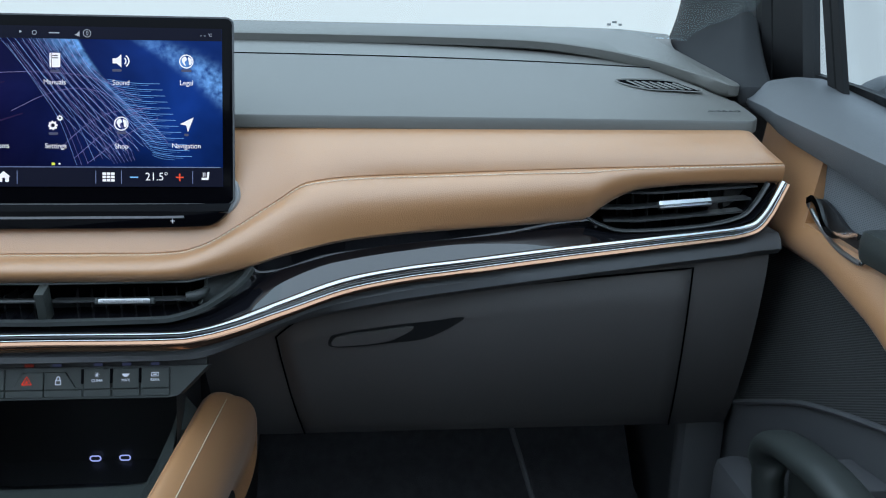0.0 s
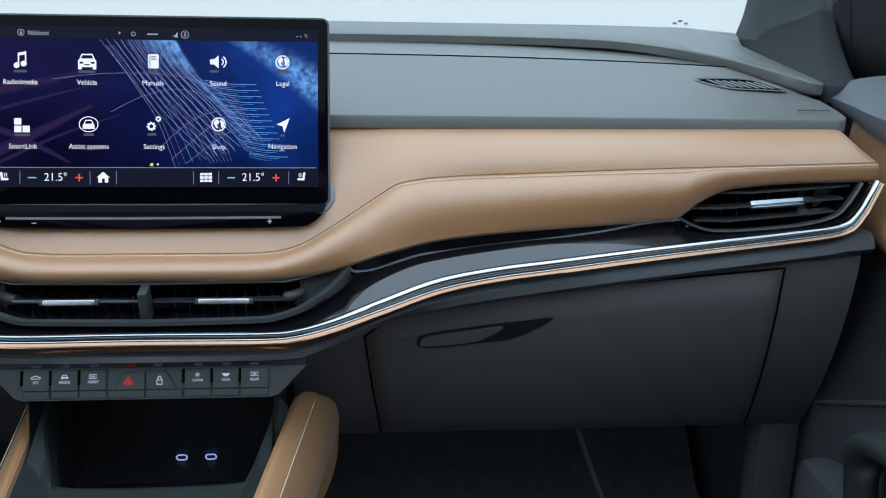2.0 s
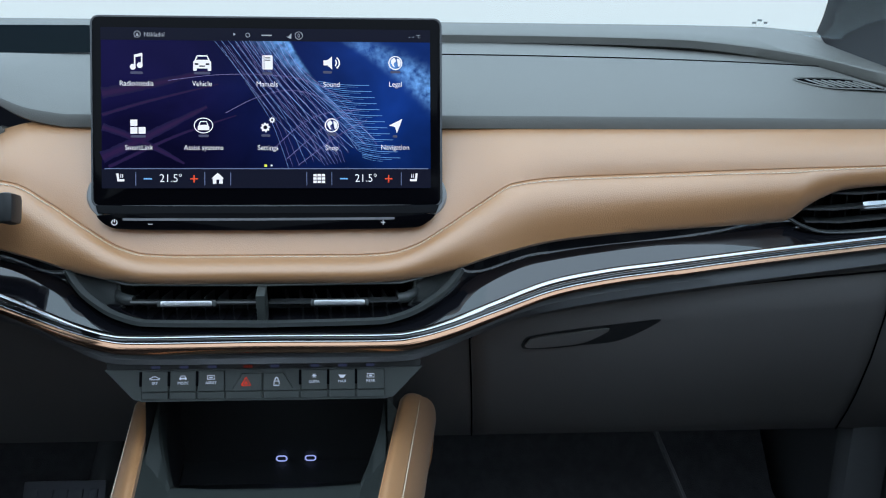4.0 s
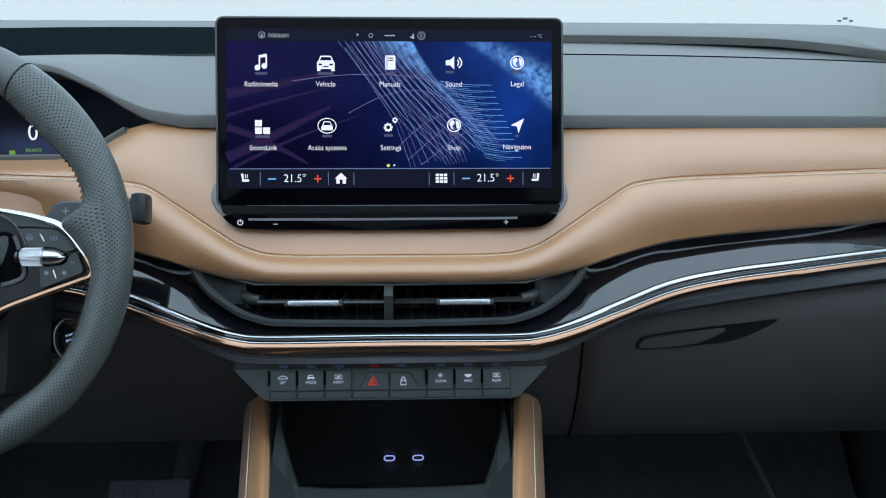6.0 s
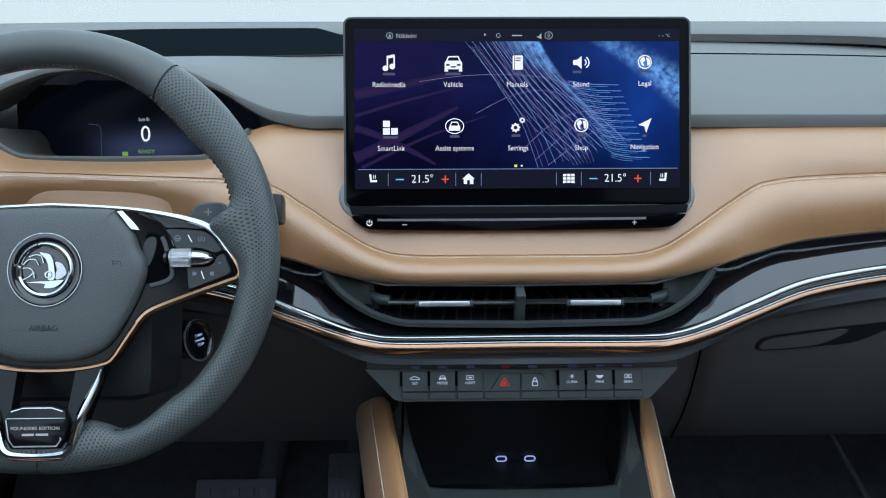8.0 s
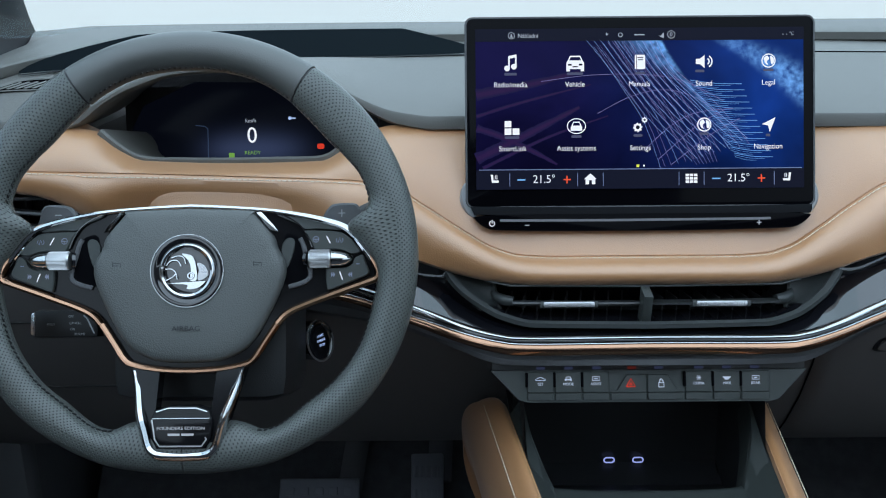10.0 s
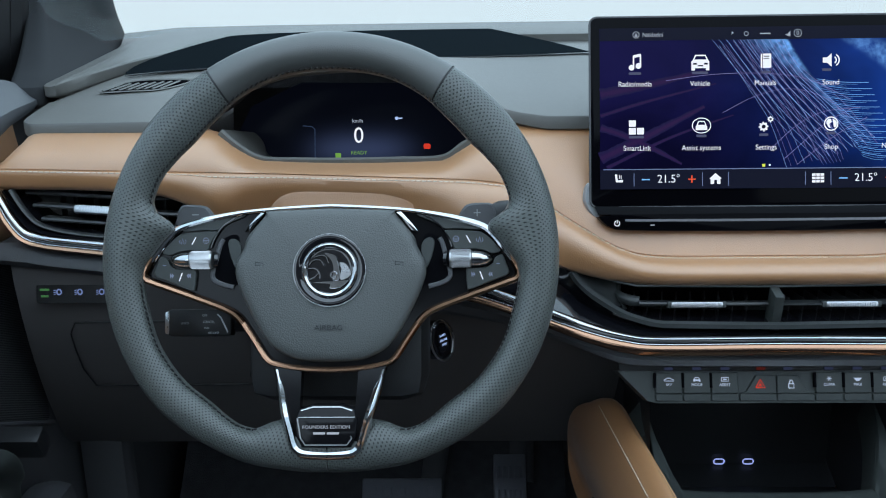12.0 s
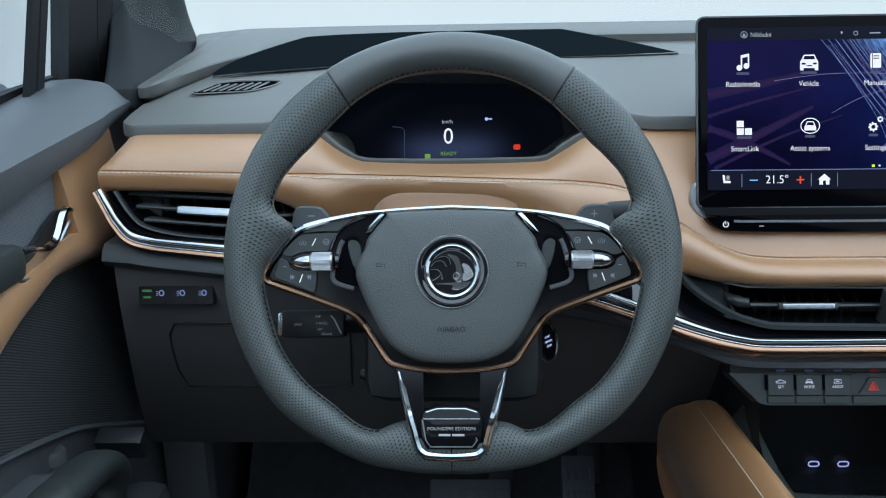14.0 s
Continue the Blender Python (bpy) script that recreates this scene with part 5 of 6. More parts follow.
plate2("badge_relief", [(-.0125, -.0062), (.0090, -.0048), (.0150, -.0050), (.0090, -.0100), (.0010, -.0105), (.0005, -.0072)], B0, B1, CHROME, bd, "abstract chrome relief")
for q in ([(-.0150, .0070), (-.0118, .0105), (-.0065, .0110), (-.0035, .0068)], [(-.0110, .0130), (-.0060, .0145), (-.0020, .0135), (.0000, .0085)], [(-.0150, -.0042), (-.0100, -.0015), (-.0075, .0008), (-.0068, -.0030)], [(-.0155, .0045), (-.0105, .0045), (-.0075, .0015), (-.0065, -.0030)]):
    bm = bmesh.new()
    sweep(bm, spline([(x, y, .0046) for x, y in q], 6), ring(.0006, .0008, 6))
    part("badge_line", bm, CHROME, bd, "thin chrome line")
bm = bmesh.new()
sweep(bm, [(x, y, .0058) for x, y in disc(.0022, .0040, -.0005, 20)], ring(.0008, .0007, 6), closed=True)
part("badge_eye", bm, CHROME, bd, "small chrome ring")

# switch pods, rollers and their symbols
for sx in (-1, 1):
    def pod_slab(q, z0, z1, bev=.0007):
        return slab(bmesh.new(), [(sx * p.x, p.y) for p in spline([(x, y, 0) for x, y in q], 4, True)], z0, z1, bev)

    up_q = [(.1308, .0176), (.1290, .0210), (.1242, .0267), (.1190, .0310), (.1132, .0333), (.1010, .0341), (.0882, .0341), (.0905, .0300), (.0938, .0235), (.0962, .0196), (.1050, .0195), (.1130, .0193), (.1195, .0180), (.1250, .0160)]
    pod = part("upper_switch", pod_slab(up_q, -.014, -.0062), BUTTON, wheel, "grey upper switch")
    lo_q = [(.1325, .0150), (.1352, .0085), (.1374, .0030), (.1360, -.0004), (.1300, -.0030), (.1180, -.0076), (.1066, -.0116), (.1050, -.0090), (.1042, .0010), (.1050, .0046), (.1120, .0048), (.1195, .0056), (.1250, .0085), (.1270, .0130)]
    pod2 = part("lower_switch", pod_slab(lo_q, -.014, -.0062), BUTTON, wheel, "grey lower switch")
    cap_q = [(.0665, .0468), (.0900, .0430), (.1050, .0391), (.1150, .0354), (.1130, .0345), (.1010, .0353), (.0880, .0353), (.0800, .0405)]
    part("spoke_cap", pod_slab(cap_q, -.014, -.0070), BUTTON, wheel, "grey spoke cap")
    bm = bmesh.new()
    sweep(bm, [(sx * .0915, .0122, -.0058), (sx * .0925, .0122, -.0058), (sx * .1078, .0122, -.0058), (sx * .1085, .0122, -.0058)], ring(.0068, .0068, 24), sizes=[.92, 1, 1, .93])
    roller = part("roller", bm, TABS, wheel, "ribbed silver roller")
    bm = bmesh.new()
    for i in range(22):
        a = math.pi * i / 21
        box(bm, (sx * .1, .0122 + .0069 * math.cos(a), -.0058 + .0069 * math.sin(a)), (.0145, .0004, .0004))
    part("ribs", bm, SATIN, roller, smooth=False, weld=False)
    bm = bmesh.new()
    sweep(bm, [(sx * .1088, .0122, -.006), (sx * .1150, .0120, -.006), (sx * .1195, .0120, -.0065), (sx * .1228, .0121, -.0075), (sx * .1240, .0121, -.009)], ring(.0062, .0062, 16), sizes=[1, .95, .80, .5, .2])
    part("roller_tip", bm, CHROME, roller, "chrome tip")
    bm = bmesh.new()
    sweep(bm, [(sx * .0890, .0122, -.0085), (sx * .0915, .0122, -.0075)], ring(.0062, .0062, 16))
    part("roller_collar", bm, GLOSS, roller, "black collar")
    bm = bmesh.new()
    c = sx * .0968
    ribbon(bm, [(c + .0022 * math.cos(k * .42), .0272 + .0022 * math.sin(k * .42)) for k in range(16)], .0005, -.0061)
    ribbon(bm, [(c - .0020, .0272), (c + .0020, .0272)], .0005, -.0061)
    ribbon(bm, [(c, .0272), (c, .0252)], .0005, -.0061)
    c = sx * .1150
    ribbon(bm, [(c - .0012, .0245), (c, .0285), (c + .0012, .0245)], .0005, -.0061)
    for d in (-1, 1):
        ribbon(bm, [(c + d * .0020, .0250), (c + d * .0026, .0265), (c + d * .0020, .0280)], .0004, -.0061)
    part("symbol", bm, SYMDIM, pod, smooth=False, weld=False)
    bm = bmesh.new()
    ribbon(bm, [(sx * .1078, .0242), (sx * .1048, .0298)], .0008, -.0060)
    part("divider_light", bm, UIWHITE, pod, smooth=False, weld=False)
    bm = bmesh.new()
    for x, d in ((.1245, -1), (.1085, 1)):
        for k in (0, 1):
            e = sx * (x + d * .0015 * k)
            f = (-sx if d < 0 else sx) * .0016
            flat(bm, [(e, -.0020), (e + f, 0.0), (e, .0020)] if f > 0 else [(e, .0020), (e + f, 0.0), (e, -.0020)], -.0061, .0002)
    flat(bm, rect(sx * .1290 - .0013, .0078, sx * .1290 + .0013, .0084), -.0061, .0002)
    part("symbol", bm, SYMDIM, pod2, smooth=False, weld=False)
    bm = bmesh.new()
    ribbon(bm, [(sx * .1172, -.0040), (sx * .1150, .0022)], .0008, -.0060)
    part("divider_light", bm, UIWHITE, pod2, smooth=False, weld=False)
    # the opening beside the pad as a flat shade-black plate, its grey lining and the bright sliver above
    hole_q = [(.0720, .0300), (.0800, .0310), (.0860, .0255), (.0885, .0150), (.0922, .0020), (.0905, -.0035), (.0840, -.0068), (.0760, -.0085), (.0715, -.0040), (.0715, .0100)]
    part("spoke_opening", pod_slab(hole_q, -.012, -.0093, .0), HOLE, wheel, "flat black plate painting the shaded opening in the spoke")
    bm = bmesh.new()
    sweep(bm, [(sx * p.x, p.y, -.0088) for p in spline([(.0840, .0285, 0), (.0865, .0235, 0), (.0890, .0140, 0), (.0922, .0020, 0), (.0905, -.0035, 0), (.0840, -.0068, 0), (.0755, -.0090, 0)], 6)], ring(.0019, .0012, 8))
    part("opening_lining", bm, DARK, wheel, "grey lining of the opening")
    part("opening_web", pod_slab([(.0700, .0225), (.0745, .0285), (.0800, .0270), (.0790, .0170), (.0745, .0060), (.0705, .0060)], -.0105, -.0086, .0005), BUTTON, wheel, "grey web behind the opening")
    bm = bmesh.new()
    q = [(.0545, .0488), (.0512, .0480), (.0618, .0345), (.0672, .0338), (.0640, .0385)]
    vs_ = [bm.verts.new((sx * x, y, z)) for (x, y), z in zip(q, (-.0056, -.0036, -.0040, -.0078, -.0072))]
    bm.faces.new(vs_)
    lowv = [bm.verts.new(v.co + Vector((0, 0, -.004))) for v in vs_]
    for i in range(5):
        bm.faces.new((vs_[i], vs_[(i + 1) % 5], lowv[(i + 1) % 5], lowv[i]))
    part("accent", bm, CHROME, wheel, "bright silver accent", smooth=False)
    bm = bmesh.new()
    sweep(bm, spline([(sx * .0650, .0485, -.0080), (sx * .0760, .0440, -.0078), (sx * .0850, .0375, -.0078), (sx * .0905, .0290, -.0080), (sx * .0935, .0215, -.0085)], 6), ring(.0008, .0012, 6))
    part("pod_edge", bm, GLOSS, wheel, "gloss black pod edge")
    # shift paddle
    bm = bmesh.new()
    slab(bm, [(sx * p.x, p.y) for p in spline([(.090, .036, 0), (.096, .0440, 0), (.102, .0540, 0), (.108, .0580, 0), (.122, .0585, 0), (.1270, .0560, 0), (.1290, .0480, 0), (.127, .040, 0)], 4, True)], -.040, -.033, .002)
    pdl = part("shift_paddle", bm, DARK, wheel, "charcoal shift paddle")
    bm = bmesh.new()
    flat(bm, rect(sx * .1135 - .0028, .0500, sx * .1135 + .0028, .0507), -.0331)
    if sx > 0:
        flat(bm, rect(.1132, .0475, .1139, .0532), -.0331)
    part("paddle_mark", bm, EAR, pdl, smooth=False, weld=False)

# lower spoke with its plaque
bm = bmesh.new()
lo = [(-.0445, -.066), (-.0365, -.095), (-.0275, -.126), (-.0225, -.1345), (.0225, -.1345), (.0275, -.126), (.0365, -.095), (.0445, -.066), (.0225, -.070), (.0218, -.1005), (-.0218, -.1005), (-.0225, -.070)]
slab(bm, lo, -.022, -.0055, .001)
part("lower_spoke", bm, SPOKE, wheel, "piano black lower spoke")
prong = [(-.0412, -.0720, -.0040), (-.0388, -.0810, -.0035), (-.0335, -.0990, -.003), (-.0285, -.1160, -.003), (-.0255, -.1265, -.003), (-.0215, -.1315, -.003), (-.0150, -.1335, -.003), (0, -.1340, -.003), (.0150, -.1335, -.003), (.0215, -.1315, -.003), (.0255, -.1265, -.003), (.0285, -.1160, -.003), (.0335, -.0990, -.003), (.0388, -.0810, -.0035), (.0412, -.0720, -.0040)]
v = spline(prong, 6)
bm = bmesh.new()
sweep(bm, v, [(-.0026, -.003), (-.0022, .0006), (-.0004, .0022), (.0012, .0012), (.0022, -.001), (.0024, -.003)], sizes=[.5 + .85 * min(1, i / 8, (len(v) - 1 - i) / 8) - .55 * max(0, 1 - abs(p.x) / .025) for i, p in enumerate(v)])
part("lower_frame", bm, CHROME, wheel, "chrome frame of the lower spoke")
bm = bmesh.new()
v2 = [p + Vector((0, -.0030, -.003)) for p in v if abs(p.x) < .0235]
sweep(bm, v2, ring(.0014, .0018, 8))
part("lower_edge", bm, WARM_TINT, wheel, "chrome lower edge tinted copper for its reflection")
bm = bmesh.new()
dome(bm, [(-.0205, -.1005), (-.0232, -.1085), (-.0225, -.1205), (-.0180, -.1285), (.0180, -.1285), (.0225, -.1205), (.0232, -.1085), (.0205, -.1005), (.0110, -.0975), (-.0110, -.0975)], [(1, -.012), (1, -.0028), (.975, -.0018), (.93, -.0016)])
pq = part("plaque", bm, SPOKE, wheel, "gloss black plaque")
bm = bmesh.new()
ribbon(bm, [(-.0215, -.1070), (-.0190, -.1215), (-.0155, -.1265), (.0155, -.1265), (.0190, -.1215), (.0180, -.1200)], .0011, -.0015)
ribbon(bm, [(-.0190, -.1015), (-.0105, -.0990), (.0105, -.0990), (.0190, -.1015)], .0007, -.0015)
ribbon(bm, [(-.0210, -.1062), (.0210, -.1062)], .0004, -.0015)
part("plaque_line", bm, SATIN, pq, weld=False)
# plaque lettering and marks glow by emission, though the plaque is no lamp
words("plaque_lettering", "FOUNDERS EDITION", .0033, UIGREY, pq, 0, -.1135, -.0014, .0001, "", 1.16)
bm = bmesh.new()
flat(bm, rect(-.0095, -.1188, -.0008, -.1172), -.0015)
flat(bm, rect(.0005, -.1188, .0095, -.1172), -.0015)
part("plaque_marks", bm, UIGREY, pq, smooth=False, weld=False)

# the lower spoke steps forward over the rim
for o in [o for o in wheel.children_recursive if o.type == "MESH" and o.name.split(".")[0] in ("lower_spoke", "lower_frame", "lower_edge", "plaque", "plaque_line", "plaque_lettering", "plaque_marks")]:
    for v in o.data.vertices:
        k = min(1.0, max(0.0, (-v.co.y - .075) / .035))
        v.co.z += .0150 * k * k * (3 - 2 * k)

# ---- column, stalks and start button ----
col = thing("steering_column", pose(-.3705, -.157, .698, 69.4), "black plastic steering column shroud", "steering column")
bm = bmesh.new()
box(bm, (0, -.04, -.085), (.145, .12, .10), .02)
part("lower_shroud", bm, BLACK, col)
bm = bmesh.new()
box(bm, (0, .01, -.10), (.10, .09, .13), .015)
part("upper_shroud", bm, BLACK, col)
bm = bmesh.new()
sweep(bm, [(-.035, -.083, -.092), (-.060, -.083, -.092), (-.074, -.081, -.092), (-.081, -.080, -.092)], ring(.008, .006, 10), sizes=[1.2, 1.1, .8, .5])
part("adjust_lever", bm, BLACK, col, "black column adjuster")
st = thing("cruise_stalk", pose(-.487, -.107, .640, 69.4), "black cruise control stalk with printed switches", "stalk", "stalks")
bm = bmesh.new()
box(bm, (0, 0, 0), (.054, .023, .018), .004)
part("switch_head", bm, BLACK, st)
bm = bmesh.new()
box(bm, (-.0265, 0, 0), (.006, .019, .017), .0025)
part("end_cap", bm, SATIN, st, "grey end cap")
bm = bmesh.new()
sweep(bm, [(.022, 0, -.002), (.06, .0, -.02), (.10, .005, -.04)], ring(.008, .007, 10))
part("arm", bm, BLACK, st)
for body, x, y in (("SPEED", -.012, -.0005), ("OFF", .0045, .006), ("CANCEL", .008, .0005), ("ON", .006, -.0045), ("RESUME", .012, -.0085)):
    words("lettering", body, .0028, EAR, st, x, y, .0092, .0001, "", .9)
bm = bmesh.new()
ribbon(bm, [(.015, .007), (.018, .004), (.022, -.004), (.024, -.008)], .0012, .0092)
part("slider_mark", bm, EAR, st, weld=False)
ws = thing("wiper_stalk", pose(-.235, -.062, .722, 69.4), "black wiper stalk with ribbed end switch", "stalk", "stalks")
bm = bmesh.new()
sweep(bm, [(-.08, -.035, -.035), (-.04, -.016, -.014), (.0, -.001, 0), (.018, 0, .002)], ring(.011, .009, 12), sizes=[.7, .9, 1, 1])
part("arm", bm, BLACK, ws)
bm = bmesh.new()
box(bm, (.025, .001, .004), (.014, .026, .024), .005)
part("end_switch", bm, BLACK, ws, "black end switch")
sb = thing("start_button", look((-.2890, -.0500, .600), (-.371, .0200, .572)), "oval black start button with white lettering", "button")
bm = bmesh.new()
dome(bm, disc(.0145, 0, 0, 28, .0185), [(1, -.02), (1, .001), (.9, .003), (.82, .0022), (.5, .0024)])
so = part("button", bm, GLOSS, sb)
bm = bmesh.new()
sweep(bm, [(x, y, .0015) for x, y in disc(.0148, 0, 0, 28, .0189)], ring(.0009, .001, 6), closed=True)
part("ring", bm, SATIN, sb, "silver ring")
for body, y in (("START", .0042), ("ENGINE", .0), ("STOP", -.0042)):
    words("lettering", body, .0030, BLUEL, so, 0, y, .0032, .0001, "", .9)

# tan arch over the column
bm = bmesh.new()
rows = []
for i in range(25):
    k = -1 + 2 * i / 24
    h = (1 - abs(k) ** 7)
    x = -.376 + .076 * k
    rows.append([(x, .004, .682 + .0335 * h), (x, -.0125, .6968 + .0335 * h), (x, -.0140, .6948 + .0325 * h), (x, -.0150, .688 + .031 * h), (x, -.032, .66 + .030 * h)])
sheet(bm, rows)
part("column_cover", bm, TAN, dash, "arched cognac leather column cover")

# the dash runs a little wider on the driver's side
def widen(ob):
    for v in ob.data.vertices:
        if v.co.x < -.42:
            k = min(1.0, (-.42 - v.co.x) / .22)
            v.co.x -= .015 * k * k * (3 - 2 * k)


for top in (dash, *[o for o in scene.objects if o.name.startswith("air_vent") and o.parent is None]):
    for o in top.children_recursive:
        if o.type == "MESH":
            widen(o)

# ---- doors ----
LOWEDGE = [(-.7, .69), (-.172, .748), (-.059, .763), (-.002, .769), (.073, .781), (.14, .792)]
CREASE = [(-.7, .745), (-.163, .781), (-.102, .785), (.006, .792), (.14, .8)]
TOPZ = [(-.7, .76), (-.2, .793), (-.038, .808), (.042, .819), (.098, .825), (.14, .817)]


def plate(outline, x, t, sx, uv=False):
    bm = bmesh.new()
    layer = bm.loops.layers.uv.verify()
    a = [bm.verts.new((sx * x, y, z)) for y, z in outline]
    b = [bm.verts.new((sx * (x + t), y, z)) for y, z in outline]
    n = len(a)
    bm.faces.new(a)
    bm.faces.new(list(reversed(b)))
    for i in range(n):
        bm.faces.new((a[i], a[(i + 1) % n], b[(i + 1) % n], b[i]))
    for f in bm.faces:
        for l in f.loops:
            l[layer].uv = (l.vert.co.y, l.vert.co.z + .48 * l.vert.co.y)
    return bm


def curve2(*q, n=6):
    return [(p.x, p.y) for p in spline([(a, b, 0) for a, b in q], n)]


for sx in (-1, 1):
    door = thing("front_door", pose(-.014, -.004, 0) if sx < 0 else pose(0, 0, 0), "front car door lined with grey, cognac leather and ribbed cloth", "car door", "front doors")
    bm = bmesh.new()
    rows = []
    ys = [.136, .134, .128, .115, .10, .07, .04, 0, -.05, -.1, -.16, -.25, -.4, -.7]
    for i, y in enumerate(ys):
        lo_, cr, tp = ev(LOWEDGE, y), ev(CREASE, y), ev(TOPZ, y)
        mid = (lo_ + tp) / 2
        k = (.82, .93, .98, 1)[i] if i < 4 else 1
        dx = .012 * max(0, (-y)) + (0 if i > 5 else .004)
        sec = [(.715, lo_ - .004), (.694, lo_), (.690, (lo_ + cr) / 2), (.690, cr), (.714, tp - .003), (.735, tp), (.775, tp - .002), (.80, tp - .015)]
        rows.append([(sx * (x + dx), y, mid + (z - mid) * k) for x, z in sec])
    vs = sheet(bm, rows)
    bm.faces.new(vs[0])
    part("upper_pad", bm, DOORPAD, door, "grey soft upper pad")
    low = curve2((.085, .672), (.041, .663), (-.069, .661), (-.133, .649), (-.188, .634), (-.30, .59), (-.6, .50))
    if sx < 0:
        low = [(y, z + .014 * min(1, max(0, (.03 - y) / .12))) for y, z in low]
    up = curve2((-.6, .68), (-.3, .688), (-.172, .693), (-.128, .697), (-.047, .700))
    BULGE = [(0, .7065), (.003, .6995), (.009, .6910), (.017, .6865), (.026, .6860), (.04, .6900), (.06, .6970), (.10, .7045), (.14, .7080)]
    lows, ups = sorted(low), sorted(up)
    bm = bmesh.new()
    rows = []
    for y in [.088 - .004 * i for i in range(33)] + [-.0425, -.0480] + [-.052 - .016 * i for i in range(35)]:
        zl = ev(lows, y)
        zt = .785 if y > -.045 else ev(ups, y) + .003
        r = [Vector((sx * .7265, y, zl + .004))]
        for d in (0, .002, .004, .007, .011, .016, .021, .027, .034):
            if zl + d < zt:
                r.append(Vector((sx * ev(BULGE, d), y, zl + d)))
            else:
                r.append(Vector((sx * ev(BULGE, d), y, zt)))
        z1 = max(zl + .034, min(zt, zl + .034))
        for k in (.25, .5, .75, 1):
            z = max(zl + .034, z1 + (zt - z1) * k)
            r.append(Vector((sx * ev(BULGE, z - zl), y, z)))
        r.append(r[-1] + Vector((sx * .02, 0, 0)))
        rows.append(r)
    rows.sort(key=lambda r: -r[0].y)
    sheet(bm, rows)
    part("leather_trim", bm, TAN, door, "cognac leather insert")
    bm = bmesh.new()
    sweep(bm, [(sx * .7075, y, z - .0005) for y, z in low], ring(.0022, .0018, 8))
    part("leather_edge", bm, TAN, door, "rolled leather edge")
    part("cloth_insert", plate(up + [(-.047, .70), (-.0425, .775), (-.6, .72)], .706, .02, sx, True), MESHCLOTH, door, "grey mesh cloth insert")
    lowr = curve2((-.6, .60), (-.3, .585), (-.192, .563), (-.087, .531), (-.035, .509), (.077, .455))
    part("ribbed_panel", plate([(y, z - .001) for y, z in low] + lowr + [(.085, .46)], .710, .02, sx, True), RIBBED, door, "ribbed dark cloth panel")
    part("lower_panel", plate([(.085, .16)] + [(y, z - .001) for y, z in reversed(lowr)][:0] + [(.085, .452)] + list(reversed([(y, z - .002) for y, z in lowr])) + [(-.6, .16)], .706, .04, sx), DARK, door, "charcoal lower door panel")
    bm = bmesh.new()
    sweep(bm, [(sx * .704, y, z) for y, z in lowr], ring(.004, .003, 8))
    part("panel_edge", bm, DARK, door)
    # release lever
    part("lever_recess", plate(curve2((-.034, .722), (-.055, .728), (-.08, .722), (-.11, .712), (-.15, .714), (-.16, .700), (-.12, .694), (-.08, .703), (-.05, .714)), .6995, .004, sx), BLACK, door, "black lever recess")
    bm = bmesh.new()
    sweep(bm, spline([(sx * .697, -.036, .722), (sx * .694, -.052, .728), (sx * .692, -.066, .724), (sx * .690, -.085, .711), (sx * .688, -.105, .708), (sx * .688, -.128, .714), (sx * .69, -.142, .716)], 6), [(-.0022, -.0015), (-.0022, .0015), (.0022, .003), (.0022, -.003)], sizes=None)
    lever = part("release_lever", bm, CHROME, door, "chrome release lever")
    bm = bmesh.new()
    sweep(bm, spline([(sx * .697, -.036, .720), (sx * .693, -.07, .707), (sx * .690, -.11, .697), (sx * .690, -.15, .695), (sx * .69, -.157, .705), (sx * .69, -.148, .719)], 6), ring(.0022, .0024, 8))
    part("lever_edge", bm, SATIN, lever, "satin lower edge")
    bm = bmesh.new()
    box(bm, (sx * .70, -.24, .711), (.03, .19, .030), .010)
    part("handle_base", bm, BUTTON, door, "grey handle base")
    # pull grip and switch shelf
    bm = bmesh.new()
    up_ = .016 if sx < 0 else 0.0
    grip = spline([(sx * .668, -.100 - up_, .40), (sx * .662, -.100 - up_, .455 + up_), (sx * .658, -.102 - up_, .488 + up_), (sx * .656, -.114 - up_, .507 + up_), (sx * .655, -.138 - up_, .5175 + up_), (sx * .654, -.18 - up_, .525 + up_), (sx * .653, -.24 - up_, .529 + up_), (sx * .655, -.40, .51)], 8)
    sweep(bm, grip, [(.019 * math.copysign(abs(c_) ** .8, c_), .012 * math.copysign(abs(d_) ** .8, d_)) for c_, d_ in ring(1, 1, 18)])
    part("pull_grip", bm, BUTTON, door, "grey curved pull grip")
    bm = bmesh.new()
    box(bm, (sx * .700, -.235, .485 + up_), (.05, .26, .06), .012, pose(0, 0, 0, -8))
    shelf = part("switch_shelf", bm, BUTTON, door, "grey switch shelf")
    bm = bmesh.new()
    box(bm, (sx * .697, -.19, .512 + up_), (.030, .07, .012), .004, pose(0, 0, 0, -8))
    part("window_switch", bm, DARK, shelf, "charcoal window switch")
    bm = bmesh.new()
    box(bm, (sx * .675, -.05, .30), (.05, .12, .26), .02)
    part("door_pocket", bm, DARK, door, "charcoal door pocket")
    if sx < 0:
        bm = bmesh.new()
        sweep(bm, [(-.712, -.112, .500), (-.712, -.112, .524), (-.712, -.112, .527)], ring(.015, .015, 24), up=(0, 1, 0), sizes=[1, .95, .8])
        part("mirror_knob", bm, DARK, door, "black mirror adjuster knob")
        bm = bmesh.new()
        box(bm, (-.672, -.050, .500), (.045, .020, .026), .004, pose(0, 0, 0, 25))
        sw = part("boot_switch", bm, BLACK, door, "black switch with lit symbol")
        bm = bmesh.new()
        box(bm, (-.684, -.0600, .503), (.007, .003, .0045), 0, pose(0, 0, 0, 25, 20, 0))
